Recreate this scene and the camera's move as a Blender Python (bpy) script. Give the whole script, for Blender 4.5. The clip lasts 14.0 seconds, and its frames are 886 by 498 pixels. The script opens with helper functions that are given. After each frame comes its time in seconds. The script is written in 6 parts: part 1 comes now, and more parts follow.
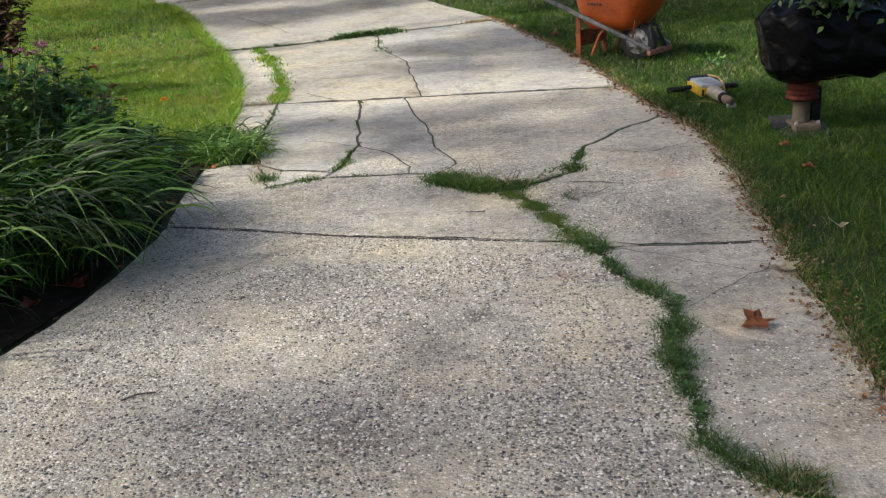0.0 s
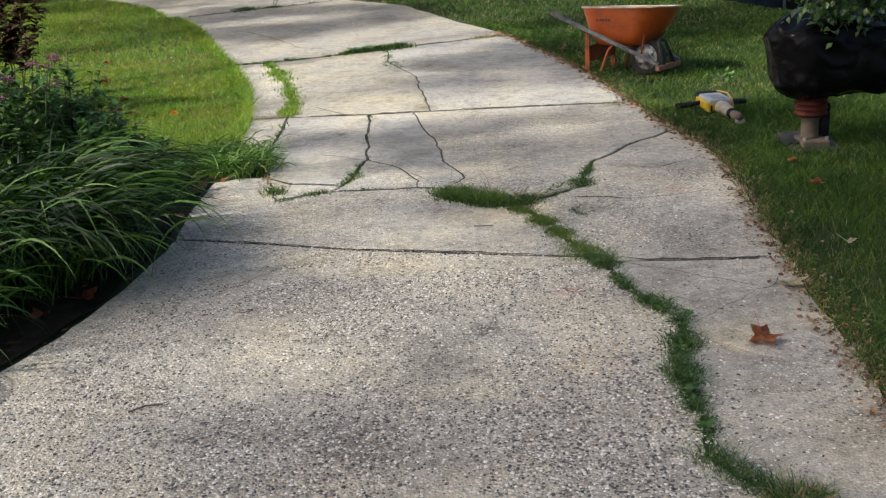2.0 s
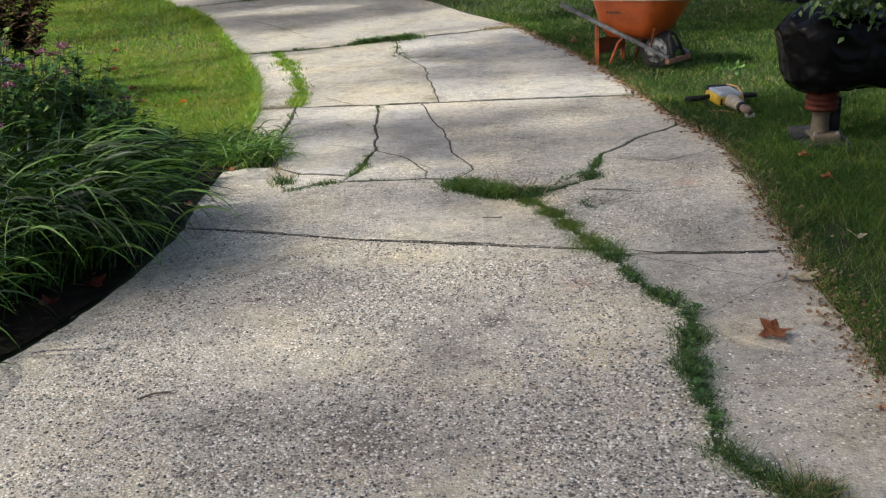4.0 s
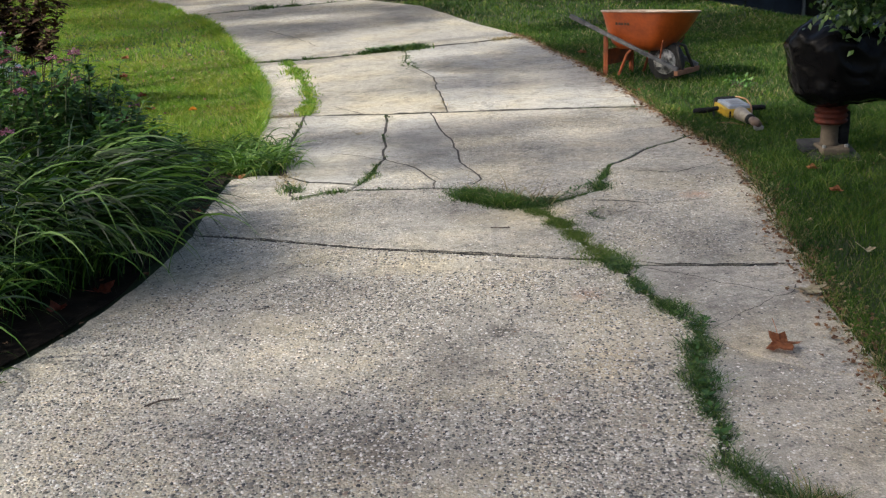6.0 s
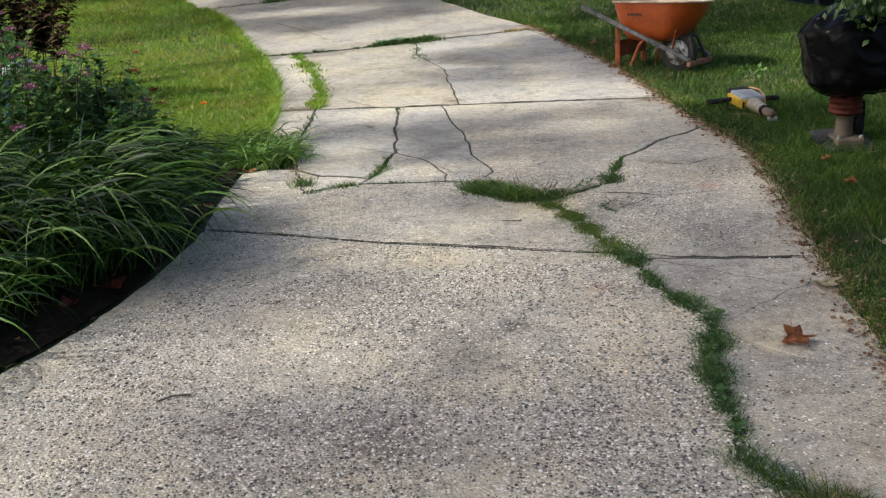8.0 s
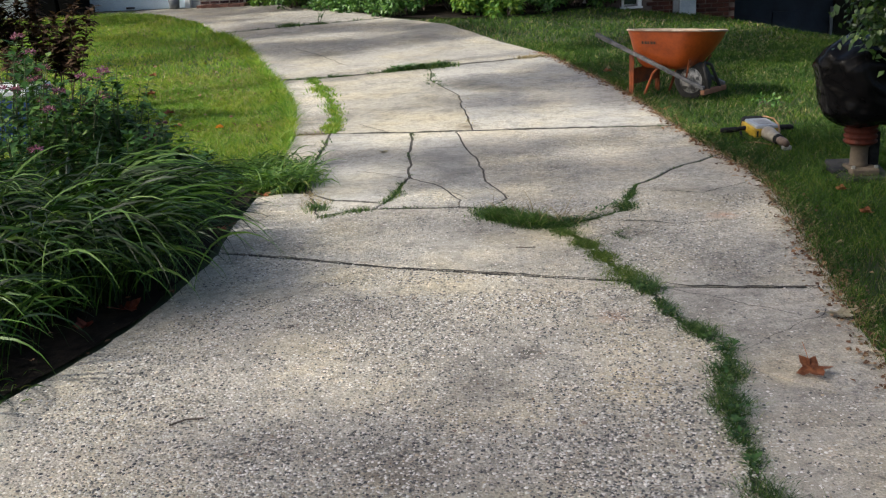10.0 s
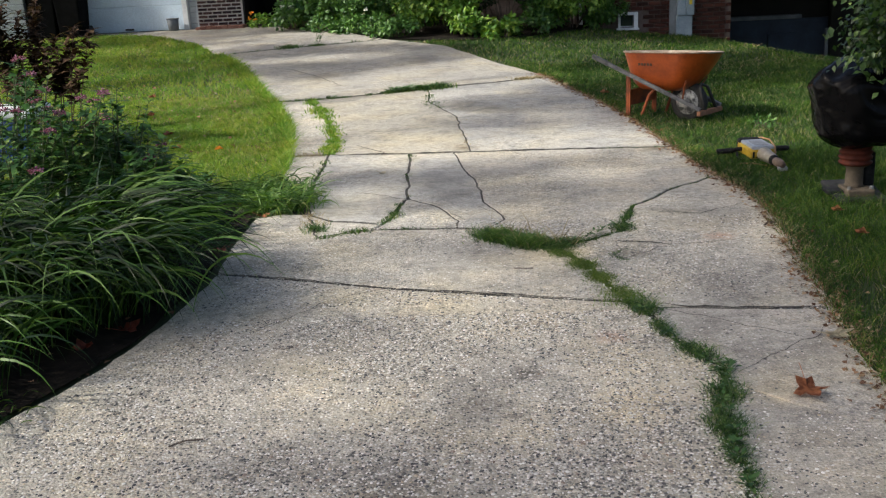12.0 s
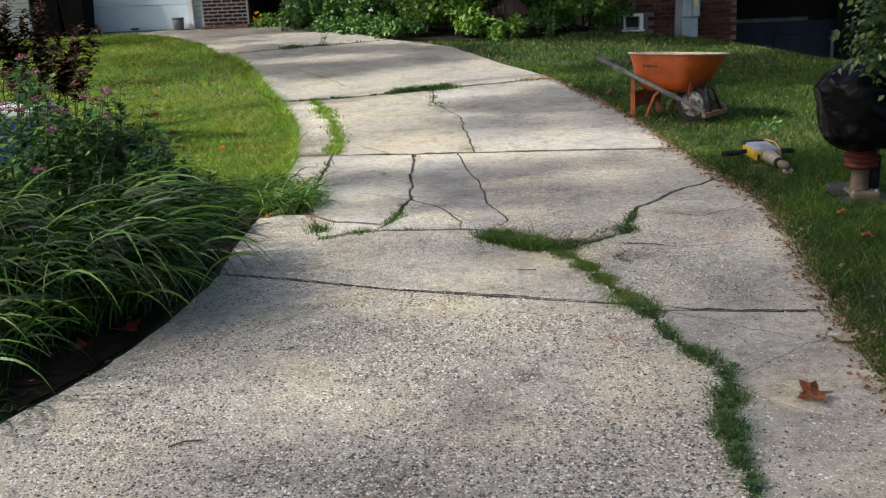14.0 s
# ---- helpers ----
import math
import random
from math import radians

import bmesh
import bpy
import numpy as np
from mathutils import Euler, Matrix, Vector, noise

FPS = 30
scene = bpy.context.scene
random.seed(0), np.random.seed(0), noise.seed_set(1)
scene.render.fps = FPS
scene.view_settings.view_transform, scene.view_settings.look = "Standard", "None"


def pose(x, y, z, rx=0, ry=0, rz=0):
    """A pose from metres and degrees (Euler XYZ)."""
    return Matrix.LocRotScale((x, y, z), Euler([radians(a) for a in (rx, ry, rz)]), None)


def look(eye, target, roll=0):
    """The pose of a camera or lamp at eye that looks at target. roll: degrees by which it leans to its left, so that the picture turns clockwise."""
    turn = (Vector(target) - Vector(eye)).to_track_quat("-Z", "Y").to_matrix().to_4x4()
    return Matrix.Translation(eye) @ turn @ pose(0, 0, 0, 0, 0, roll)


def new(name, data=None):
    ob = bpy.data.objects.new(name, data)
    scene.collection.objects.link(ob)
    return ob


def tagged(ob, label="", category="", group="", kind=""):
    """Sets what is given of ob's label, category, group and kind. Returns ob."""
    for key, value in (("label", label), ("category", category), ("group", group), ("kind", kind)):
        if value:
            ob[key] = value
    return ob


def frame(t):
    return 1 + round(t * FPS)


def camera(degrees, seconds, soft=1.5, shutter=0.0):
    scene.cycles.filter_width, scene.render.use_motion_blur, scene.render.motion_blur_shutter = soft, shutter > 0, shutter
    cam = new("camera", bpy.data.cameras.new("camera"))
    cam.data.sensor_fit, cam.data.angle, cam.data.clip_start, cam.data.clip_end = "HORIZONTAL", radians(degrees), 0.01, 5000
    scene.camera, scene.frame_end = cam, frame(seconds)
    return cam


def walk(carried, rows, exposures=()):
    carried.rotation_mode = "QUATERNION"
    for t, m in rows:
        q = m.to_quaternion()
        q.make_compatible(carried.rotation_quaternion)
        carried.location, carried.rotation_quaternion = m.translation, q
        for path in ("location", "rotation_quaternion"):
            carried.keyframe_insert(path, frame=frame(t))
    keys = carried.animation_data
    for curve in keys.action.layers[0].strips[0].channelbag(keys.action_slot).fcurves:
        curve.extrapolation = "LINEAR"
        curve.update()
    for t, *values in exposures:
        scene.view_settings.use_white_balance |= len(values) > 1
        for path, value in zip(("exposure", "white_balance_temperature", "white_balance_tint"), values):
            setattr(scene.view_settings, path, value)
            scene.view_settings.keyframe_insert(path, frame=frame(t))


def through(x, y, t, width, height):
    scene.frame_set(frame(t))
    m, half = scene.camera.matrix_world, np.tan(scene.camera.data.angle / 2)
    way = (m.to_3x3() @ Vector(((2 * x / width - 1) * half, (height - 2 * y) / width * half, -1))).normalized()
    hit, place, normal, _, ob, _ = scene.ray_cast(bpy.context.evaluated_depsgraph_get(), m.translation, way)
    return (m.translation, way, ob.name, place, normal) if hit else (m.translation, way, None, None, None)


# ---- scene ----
cam = camera(48.0, 14.0, soft=1.25)
walk(cam, [
    (0.0, pose(0.0000, 0.0000, 1.6000, 70.300, 3.701, 0.000)),
    (0.5, pose(0.0006, -0.0108, 1.6023, 70.650, 3.523, 0.168)),
    (1.0, pose(0.0010, -0.0168, 1.6011, 71.017, 3.187, 0.467)),
    (1.5, pose(0.0047, -0.0105, 1.6009, 71.143, 3.468, 0.569)),
    (2.0, pose(0.0046, -0.0103, 1.6005, 71.167, 3.588, 0.572)),
    (2.5, pose(0.0025, -0.0101, 1.5992, 71.049, 3.587, 0.709)),
    (5.0, pose(-0.0131, -0.0041, 1.5943, 70.698, 2.880, 1.331)),
    (5.5, pose(-0.0067, -0.0029, 1.5964, 70.930, 2.834, 1.511)),
    (6.0, pose(-0.0166, -0.0097, 1.5979, 71.304, 2.771, 1.589)),
    (6.5, pose(-0.0153, -0.0049, 1.5989, 70.854, 3.236, 1.878)),
    (7.0, pose(-0.0165, 0.0023, 1.5950, 70.840, 3.169, 1.984)),
    (9.5, pose(-0.0150, 0.0187, 1.6036, 71.602, 3.329, 2.410)),
    (10.0, pose(-0.0287, 0.0118, 1.6073, 72.323, 2.807, 2.966)),
    (10.5, pose(-0.0315, 0.0057, 1.6112, 72.907, 2.531, 3.007)),
    (11.0, pose(-0.0328, 0.0003, 1.6109, 72.910, 2.630, 3.147)),
    (11.5, pose(-0.0310, -0.0068, 1.6157, 72.898, 2.433, 3.074)),
    (12.0, pose(-0.0292, -0.0121, 1.6199, 73.467, 2.825, 2.831)),
    (12.5, pose(-0.0315, -0.0135, 1.6199, 73.807, 2.452, 3.022)),
    (13.0, pose(-0.0309, -0.0097, 1.6219, 74.531, 2.524, 3.274)),
    (13.5, pose(-0.0261, 0.0000, 1.6201, 74.030, 2.666, 3.356)),
    (14.0, pose(-0.0224, 0.0088, 1.6152, 73.525, 2.588, 3.155)),
], [(0.0, 0.86, 6200, 9), (14.0, 0.86, 6200, 9)])

# ---- world and sun ----
SUN_WAY = Vector((1.0, 0.30, -0.92)).normalized()
world = bpy.data.worlds.new("sky")
scene.world = world
world.use_nodes = True
wn = world.node_tree.nodes
sky = wn.new("ShaderNodeTexSky")
sky.sky_type = "NISHITA"
sky.sun_disc = False
sky.air_density = 1.0
sky.dust_density = 5.0
sky.ozone_density = 0.6
sky.sun_elevation = math.asin(-SUN_WAY.z)
sky.sun_rotation = math.atan2(-SUN_WAY.x, -SUN_WAY.y)
world.node_tree.links.new(sky.outputs["Color"], wn["Background"].inputs["Color"])
wn["Background"].inputs["Strength"].default_value = 0.094
sun = new("sun", bpy.data.lights.new("sun", "SUN"))
sun.data.energy = 3.2
sun.data.angle = radians(1.2)
sun.data.color = (1.0, 0.95, 0.85)
sun.matrix_world = look((0, 0, 0), SUN_WAY)

# ---- small tools ----
rng = np.random.default_rng(7)


def smooth(a):
    a = np.clip(a, 0.0, 1.0)
    return a * a * (3 - 2 * a)


def height(x, y):
    """Height of the ground: it climbs to the garage and drops behind the lawn beside the house."""
    x, y = np.asarray(x, float), np.asarray(y, float)
    rise = 0.33 * smooth((y - 8) / 13.5) * (1 - smooth((x + 1.0) / 4.0))
    crest = np.clip(17.0 - 4.2 * (x - 3.77), 10.0, 40.0)
    over = np.maximum(0, y - crest)
    drop = 1.25 * (1 - np.exp(-(over ** 1.5) * 0.16))
    knoll = 0.17 * np.exp(-((x - 1.6) / 1.1) ** 2 - ((y - 18.2) / 1.5) ** 2)
    return rise - drop + knoll


def hz(x, y):
    return float(height(x, y))


def part(name, bm, material, parent=None, label="", flat=True):
    """Links a bmesh as one mesh object, under parent if given."""
    me = bpy.data.meshes.new(name)
    bm.to_mesh(me)
    bm.free()
    if not flat:
        me.polygons.foreach_set("use_smooth", [True] * len(me.polygons))
    me.materials.append(material)
    ob = new(name, me)
    if parent is not None:
        ob.parent = parent
    if label:
        tagged(ob, label)
    return ob


def arrays(name, verts, faces, material, smooth_faces=False):
    """A mesh object from arrays of vertices and of faces of one size."""
    verts, faces = np.asarray(verts, np.float32), np.asarray(faces, np.int32)
    me = bpy.data.meshes.new(name)
    n, k = faces.shape
    me.vertices.add(len(verts))
    me.vertices.foreach_set("co", verts.ravel())
    me.loops.add(n * k)
    me.loops.foreach_set("vertex_index", faces.ravel())
    me.polygons.add(n)
    me.polygons.foreach_set("loop_start", np.arange(0, n * k, k, dtype=np.int32))
    me.polygons.foreach_set("loop_total", np.full(n, k, dtype=np.int32))
    if smooth_faces:
        me.polygons.foreach_set("use_smooth", np.ones(n, dtype=bool))
    me.update(calc_edges=True)
    me.materials.append(material)
    return new(name, me)


def thing(name, at, label, category, group="", turn=0.0):
    ob = new(name)
    ob.empty_display_size = 0.1
    ob.matrix_world = pose(*at, 0, 0, turn)
    return tagged(ob, label, category, group)


def box(bm, lo, hi, bevel=0.0, m=None):
    """A box from corner to corner, with its edges rounded."""
    r = bmesh.ops.create_cube(bm, size=1.0)
    vs = r["verts"]
    for v in vs:
        v.co = Vector([lo[i] + (v.co[i] + 0.5) * (hi[i] - lo[i]) for i in range(3)])
        if m is not None:
            v.co = m @ v.co
    if bevel > 0:
        es = list({e for v in vs for e in v.link_edges})
        bmesh.ops.bevel(bm, geom=es, offset=bevel, segments=2, affect="EDGES", profile=0.5)
    return bm


def boxed(lo, hi, bevel=0.0, m=None):
    return box(bmesh.new(), lo, hi, bevel, m)


def tube(bm, pts, radii, sides=8, caps=True):
    """A tube through points, with a radius at each."""
    pts = [Vector(p) for p in pts]
    if not isinstance(radii, (list, tuple)):
        radii = [radii] * len(pts)
    rings, side = [], None
    for i, p in enumerate(pts):
        way = (pts[min(i + 1, len(pts) - 1)] - pts[max(i - 1, 0)]).normalized()
        if side is None:
            side = way.orthogonal().normalized()
        side = (side - way * side.dot(way)).normalized()
        up = way.cross(side)
        rings.append([bm.verts.new(p + (side * math.cos(a) + up * math.sin(a)) * radii[i])
                      for a in [2 * math.pi * k / sides for k in range(sides)]])
    for a, b in zip(rings, rings[1:]):
        for k in range(sides):
            bm.faces.new((a[k], a[(k + 1) % sides], b[(k + 1) % sides], b[k]))
    if caps:
        bm.faces.new(rings[0][::-1])
        bm.faces.new(rings[-1])
    return bm


def lathe(bm, profile, sides=20, m=None):
    """A turned shape: profile is (radius, height) from bottom to top."""
    rings = []
    for r, z in profile:
        ring = []
        for k in range(sides):
            a = 2 * math.pi * k / sides
            co = Vector((r * math.cos(a), r * math.sin(a), z))
            ring.append(bm.verts.new(m @ co if m is not None else co))
        rings.append(ring)
    for a, b in zip(rings, rings[1:]):
        for k in range(sides):
            bm.faces.new((a[k], a[(k + 1) % sides], b[(k + 1) % sides], b[k]))
    bm.faces.new(rings[0][::-1])
    bm.faces.new(rings[-1])
    return bm


# ---- materials ----
def material(name, rough=0.8, metal=0.0, spec=0.5):
    m = bpy.data.materials.new(name)
    m.use_nodes = True
    nt = m.node_tree
    b = nt.nodes["Principled BSDF"]
    b.inputs["Roughness"].default_value = rough
    b.inputs["Metallic"].default_value = metal
    b.inputs["Specular IOR Level"].default_value = spec
    return m, nt, b


def node(nt, kind, **sets):
    n = nt.nodes.new(kind)
    for k, v in sets.items():
        n.inputs[k].default_value = v
    return n


def ramp(nt, fac, stops, constant=False):
    r = nt.nodes.new("ShaderNodeValToRGB")
    if constant:
        r.color_ramp.interpolation = "CONSTANT"
    e = r.color_ramp.elements
    while len(e) < len(stops):
        e.new(0.5)
    for el, (p, c) in zip(e, stops):
        el.position = p
        el.color = (c, c, c, 1) if isinstance(c, (int, float)) else (*c, 1)
    nt.links.new(fac, r.inputs["Fac"])
    return r.outputs["Color"]


def mixed(nt, fac, a, b, mode="MIX"):
    n = nt.nodes.new("ShaderNodeMix")
    n.data_type, n.blend_type = "RGBA", mode
    for key, v in ((0, fac), (6, a), (7, b)):
        if hasattr(v, "is_output"):
            nt.links.new(v, n.inputs[key])
        elif isinstance(v, tuple):
            n.inputs[key].default_value = (*v, 1)
        else:
            n.inputs[key].default_value = v
    return n.outputs[2]


def place(nt, world_space=True):
    if world_space:
        return nt.nodes.new("ShaderNodeNewGeometry").outputs["Position"]
    return nt.nodes.new("ShaderNodeTexCoord").outputs["Object"]


def speckle(nt, at, scale, detail=4.0, rough=0.6):
    n = node(nt, "ShaderNodeTexNoise", Scale=scale, Detail=detail, Roughness=rough)
    nt.links.new(at, n.inputs["Vector"])
    return n.outputs["Fac"]


def relief(nt, b, fac, strength=0.3, distance=0.005):
    n = node(nt, "ShaderNodeBump", Strength=strength, Distance=distance)
    nt.links.new(fac, n.inputs["Height"])
    nt.links.new(n.outputs["Normal"], b.inputs["Normal"])
    return n


def worn(name, a, b_, scale=6.0, rough=0.7, metal=0.0, bump=0.2, fine=60.0, world_space=False, low=0.35, high=0.65, spec=0.5):
    """Two tones of one surface, mottled at two scales, with a fine relief."""
    m, nt, b = material(name, rough, metal, spec)
    at = place(nt, world_space)
    big, small = speckle(nt, at, scale), speckle(nt, at, fine, 3.0)
    c = ramp(nt, big, [(low, a), (high, b_)])
    c = mixed(nt, 0.5, c, mixed(nt, 1.0, c, ramp(nt, small, [(0.3, 0.72), (0.7, 1.28)]), "MULTIPLY"))
    nt.links.new(c, b.inputs["Base Color"])
    relief(nt, b, small, bump, 0.004)
    return m


def leafy(name, stops, rough=0.5, through=0.25, spec=0.35, patch=None):
    """Leaves: each leaf its own tone, some light passing through."""
    m, nt, b = material(name, rough, 0.0, spec)
    g = nt.nodes.new("ShaderNodeNewGeometry")
    c = ramp(nt, g.outputs["Random Per Island"], stops)
    if patch:
        f = ramp(nt, speckle(nt, g.outputs["Position"], patch[0], 3.0), [(0.38, 0.0), (0.62, 1.0)])
        c = mixed(nt, f, c, mixed(nt, 1.0, c, patch[1], "MULTIPLY"))
    nt.links.new(c, b.inputs["Base Color"])
    t = nt.nodes.new("ShaderNodeBsdfTranslucent")
    nt.links.new(mixed(nt, 1.0, c, (1.25, 1.3, 0.6), "MULTIPLY"), t.inputs["Color"])
    mx = node(nt, "ShaderNodeMixShader", Fac=through)
    nt.links.new(b.outputs[0], mx.inputs[1])
    nt.links.new(t.outputs[0], mx.inputs[2])
    nt.links.new(mx.outputs[0], nt.nodes["Material Output"].inputs["Surface"])
    return m


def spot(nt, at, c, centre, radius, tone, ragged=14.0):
    """A ragged patch round a point, for stains and for sunlit patches painted in."""
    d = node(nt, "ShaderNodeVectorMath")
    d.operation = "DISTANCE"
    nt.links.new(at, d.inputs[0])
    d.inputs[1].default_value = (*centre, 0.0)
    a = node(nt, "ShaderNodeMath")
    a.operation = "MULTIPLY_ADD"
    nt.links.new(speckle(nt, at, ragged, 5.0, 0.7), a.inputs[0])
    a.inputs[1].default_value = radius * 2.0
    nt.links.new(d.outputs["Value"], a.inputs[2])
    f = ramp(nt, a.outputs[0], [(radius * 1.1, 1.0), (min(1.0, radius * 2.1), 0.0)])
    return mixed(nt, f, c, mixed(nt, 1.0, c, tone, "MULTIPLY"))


def aggregate(name, lo, hi, cream, dark=0.12):
    """Old driveway concrete: pebbles showing through worn cement, stained, with sunlit patches painted in."""
    m, nt, b = material(name, 0.85, 0.0, 0.35)
    at = place(nt)
    warp = node(nt, "ShaderNodeVectorMath")
    warp.operation = "MULTIPLY_ADD"
    wob = node(nt, "ShaderNodeTexNoise", Scale=70.0, Detail=2.0)
    nt.links.new(at, wob.inputs["Vector"])
    nt.links.new(wob.outputs["Color"], warp.inputs[0])
    warp.inputs[1].default_value = (0.006, 0.006, 0.006)
    nt.links.new(at, warp.inputs[2])
    v = node(nt, "ShaderNodeTexVoronoi", Scale=84.0, Randomness=1.0)
    nt.links.new(warp.outputs[0], v.inputs["Vector"])
    sep = nt.nodes.new("ShaderNodeSeparateColor")
    nt.links.new(v.outputs["Color"], sep.inputs["Color"])
    stone = ramp(nt, sep.outputs["Red"], [(0.0, (0.08, 0.08, 0.082)), (0.14, (0.20, 0.195, 0.185)), (0.26, (0.42, 0.37, 0.29)),
                                          (0.55, (0.64, 0.59, 0.50)), (0.75, (0.48, 0.46, 0.42)), (0.9, (0.88, 0.85, 0.79)), (1.0, (0.56, 0.46, 0.31))])
    cement = ramp(nt, speckle(nt, at, 160.0, 3.0), [(0.3, tuple(0.50 * k for k in cream)), (0.7, tuple(1.05 * k for k in cream))])
    cover = ramp(nt, speckle(nt, at, 1.1, 5.0, 0.65), [(lo, 0.08), (hi, 1.0)])
    dome = ramp(nt, v.outputs["Distance"], [(0.34, 1.0), (0.58, 0.0)])
    mask = mixed(nt, 1.0, cover, dome, "MULTIPLY")
    c = mixed(nt, mask, cement, stone)
    v2 = node(nt, "ShaderNodeTexVoronoi", Scale=46.0, Randomness=1.0)
    nt.links.new(warp.outputs[0], v2.inputs["Vector"])
    sep2 = nt.nodes.new("ShaderNodeSeparateColor")
    nt.links.new(v2.outputs["Color"], sep2.inputs["Color"])
    pick = mixed(nt, 1.0, ramp(nt, sep2.outputs["Red"], [(dark, 1.0), (dark + 0.03, 0.0)]), ramp(nt, v2.outputs["Distance"], [(0.30, 1.0), (0.42, 0.0)]), "MULTIPLY")
    pick = mixed(nt, 1.0, pick, ramp(nt, speckle(nt, at, 2.1, 3.0), [(0.42, 0.0), (0.56, 1.0)]), "MULTIPLY")
    c = mixed(nt, pick, c, ramp(nt, sep2.outputs["Green"], [(0.0, (0.10, 0.097, 0.095)), (0.6, (0.22, 0.21, 0.20)), (1.0, (0.30, 0.25, 0.21))]))
    grime = ramp(nt, speckle(nt, at, 0.8, 6.0, 0.7), [(0.32, (0.60, 0.585, 0.575)), (0.5, (0.98, 0.97, 0.95)), (0.68, (1.16, 1.12, 1.04))])
    c = mixed(nt, 1.0, c, grime, "MULTIPLY")
    warm = ramp(nt, speckle(nt, at, 1.5, 4.0, 0.6), [(0.45, (1.0, 1.0, 1.0)), (0.66, (1.17, 1.12, 0.99))])
    c = mixed(nt, 1.0, c, warm, "MULTIPLY")
    blot = ramp(nt, speckle(nt, at, 5.0, 6.0, 0.75), [(0.34, 0.62), (0.48, 1.0)])
    c = mixed(nt, 0.85, c, mixed(nt, 1.0, c, blot, "MULTIPLY"))
    mottle = ramp(nt, speckle(nt, at, 19.0, 4.0, 0.65), [(0.34, 0.76), (0.50, 1.0), (0.66, 1.16)])
    c = mixed(nt, 0.9, c, mixed(nt, 1.0, c, mottle, "MULTIPLY"))
    # sun dapples on cream cement, painted as lighter tones
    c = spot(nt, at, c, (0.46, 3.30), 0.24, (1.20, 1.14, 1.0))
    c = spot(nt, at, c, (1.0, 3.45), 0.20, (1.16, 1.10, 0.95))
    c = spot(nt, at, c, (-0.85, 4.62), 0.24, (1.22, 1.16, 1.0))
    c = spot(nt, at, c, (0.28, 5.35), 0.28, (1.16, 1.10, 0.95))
    # dark and reddish stains
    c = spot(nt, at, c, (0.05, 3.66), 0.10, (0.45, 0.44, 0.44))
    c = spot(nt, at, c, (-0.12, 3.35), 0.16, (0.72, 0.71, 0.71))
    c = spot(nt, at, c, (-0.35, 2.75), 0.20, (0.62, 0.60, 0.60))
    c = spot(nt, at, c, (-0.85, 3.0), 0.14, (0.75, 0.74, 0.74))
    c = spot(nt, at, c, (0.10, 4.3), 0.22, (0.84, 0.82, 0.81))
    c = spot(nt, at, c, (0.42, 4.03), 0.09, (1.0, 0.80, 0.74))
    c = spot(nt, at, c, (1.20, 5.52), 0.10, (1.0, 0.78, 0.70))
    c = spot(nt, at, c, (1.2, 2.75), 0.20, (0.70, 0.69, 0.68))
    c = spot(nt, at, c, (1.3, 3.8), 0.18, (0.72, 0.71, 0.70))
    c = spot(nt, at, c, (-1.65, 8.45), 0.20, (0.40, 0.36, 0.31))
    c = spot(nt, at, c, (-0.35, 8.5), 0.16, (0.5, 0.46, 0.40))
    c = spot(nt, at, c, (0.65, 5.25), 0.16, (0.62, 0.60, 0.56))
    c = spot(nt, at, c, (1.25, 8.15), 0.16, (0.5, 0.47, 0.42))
    nt.links.new(c, b.inputs["Base Color"])
    hgt = mixed(nt, 0.35, mask, speckle(nt, at, 240.0, 2.0))
    relief(nt, b, hgt, 0.8, 0.006)
    return m


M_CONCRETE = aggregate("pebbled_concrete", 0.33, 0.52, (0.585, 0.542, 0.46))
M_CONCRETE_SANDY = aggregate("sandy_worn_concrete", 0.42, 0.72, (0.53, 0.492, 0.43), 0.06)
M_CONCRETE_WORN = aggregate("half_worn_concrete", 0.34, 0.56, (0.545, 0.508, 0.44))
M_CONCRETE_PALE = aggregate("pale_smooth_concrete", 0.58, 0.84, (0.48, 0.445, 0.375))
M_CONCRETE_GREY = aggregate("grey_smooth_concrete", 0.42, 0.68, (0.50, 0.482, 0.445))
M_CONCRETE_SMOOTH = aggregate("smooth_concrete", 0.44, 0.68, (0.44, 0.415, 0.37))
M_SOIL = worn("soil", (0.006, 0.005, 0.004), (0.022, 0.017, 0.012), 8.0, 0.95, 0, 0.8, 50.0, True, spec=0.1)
M_LAWNBED = worn("lawn_bed", (0.020, 0.032, 0.008), (0.050, 0.062, 0.020), 3.0, 0.95, 0, 0.8, 40.0, True)


def brick_tone(name, stops):
    m, nt, b = material(name, 0.9, 0, 0.2)
    oi = nt.nodes.new("ShaderNodeObjectInfo")
    c = ramp(nt, oi.outputs["Random"], stops)
    n = speckle(nt, place(nt), 45.0, 4.0)
    nt.links.new(mixed(nt, 1.0, c, ramp(nt, n, [(0.3, 0.7), (0.7, 1.25)]), "MULTIPLY"), b.inputs["Base Color"])
    relief(nt, b, n, 0.5, 0.004)
    return m


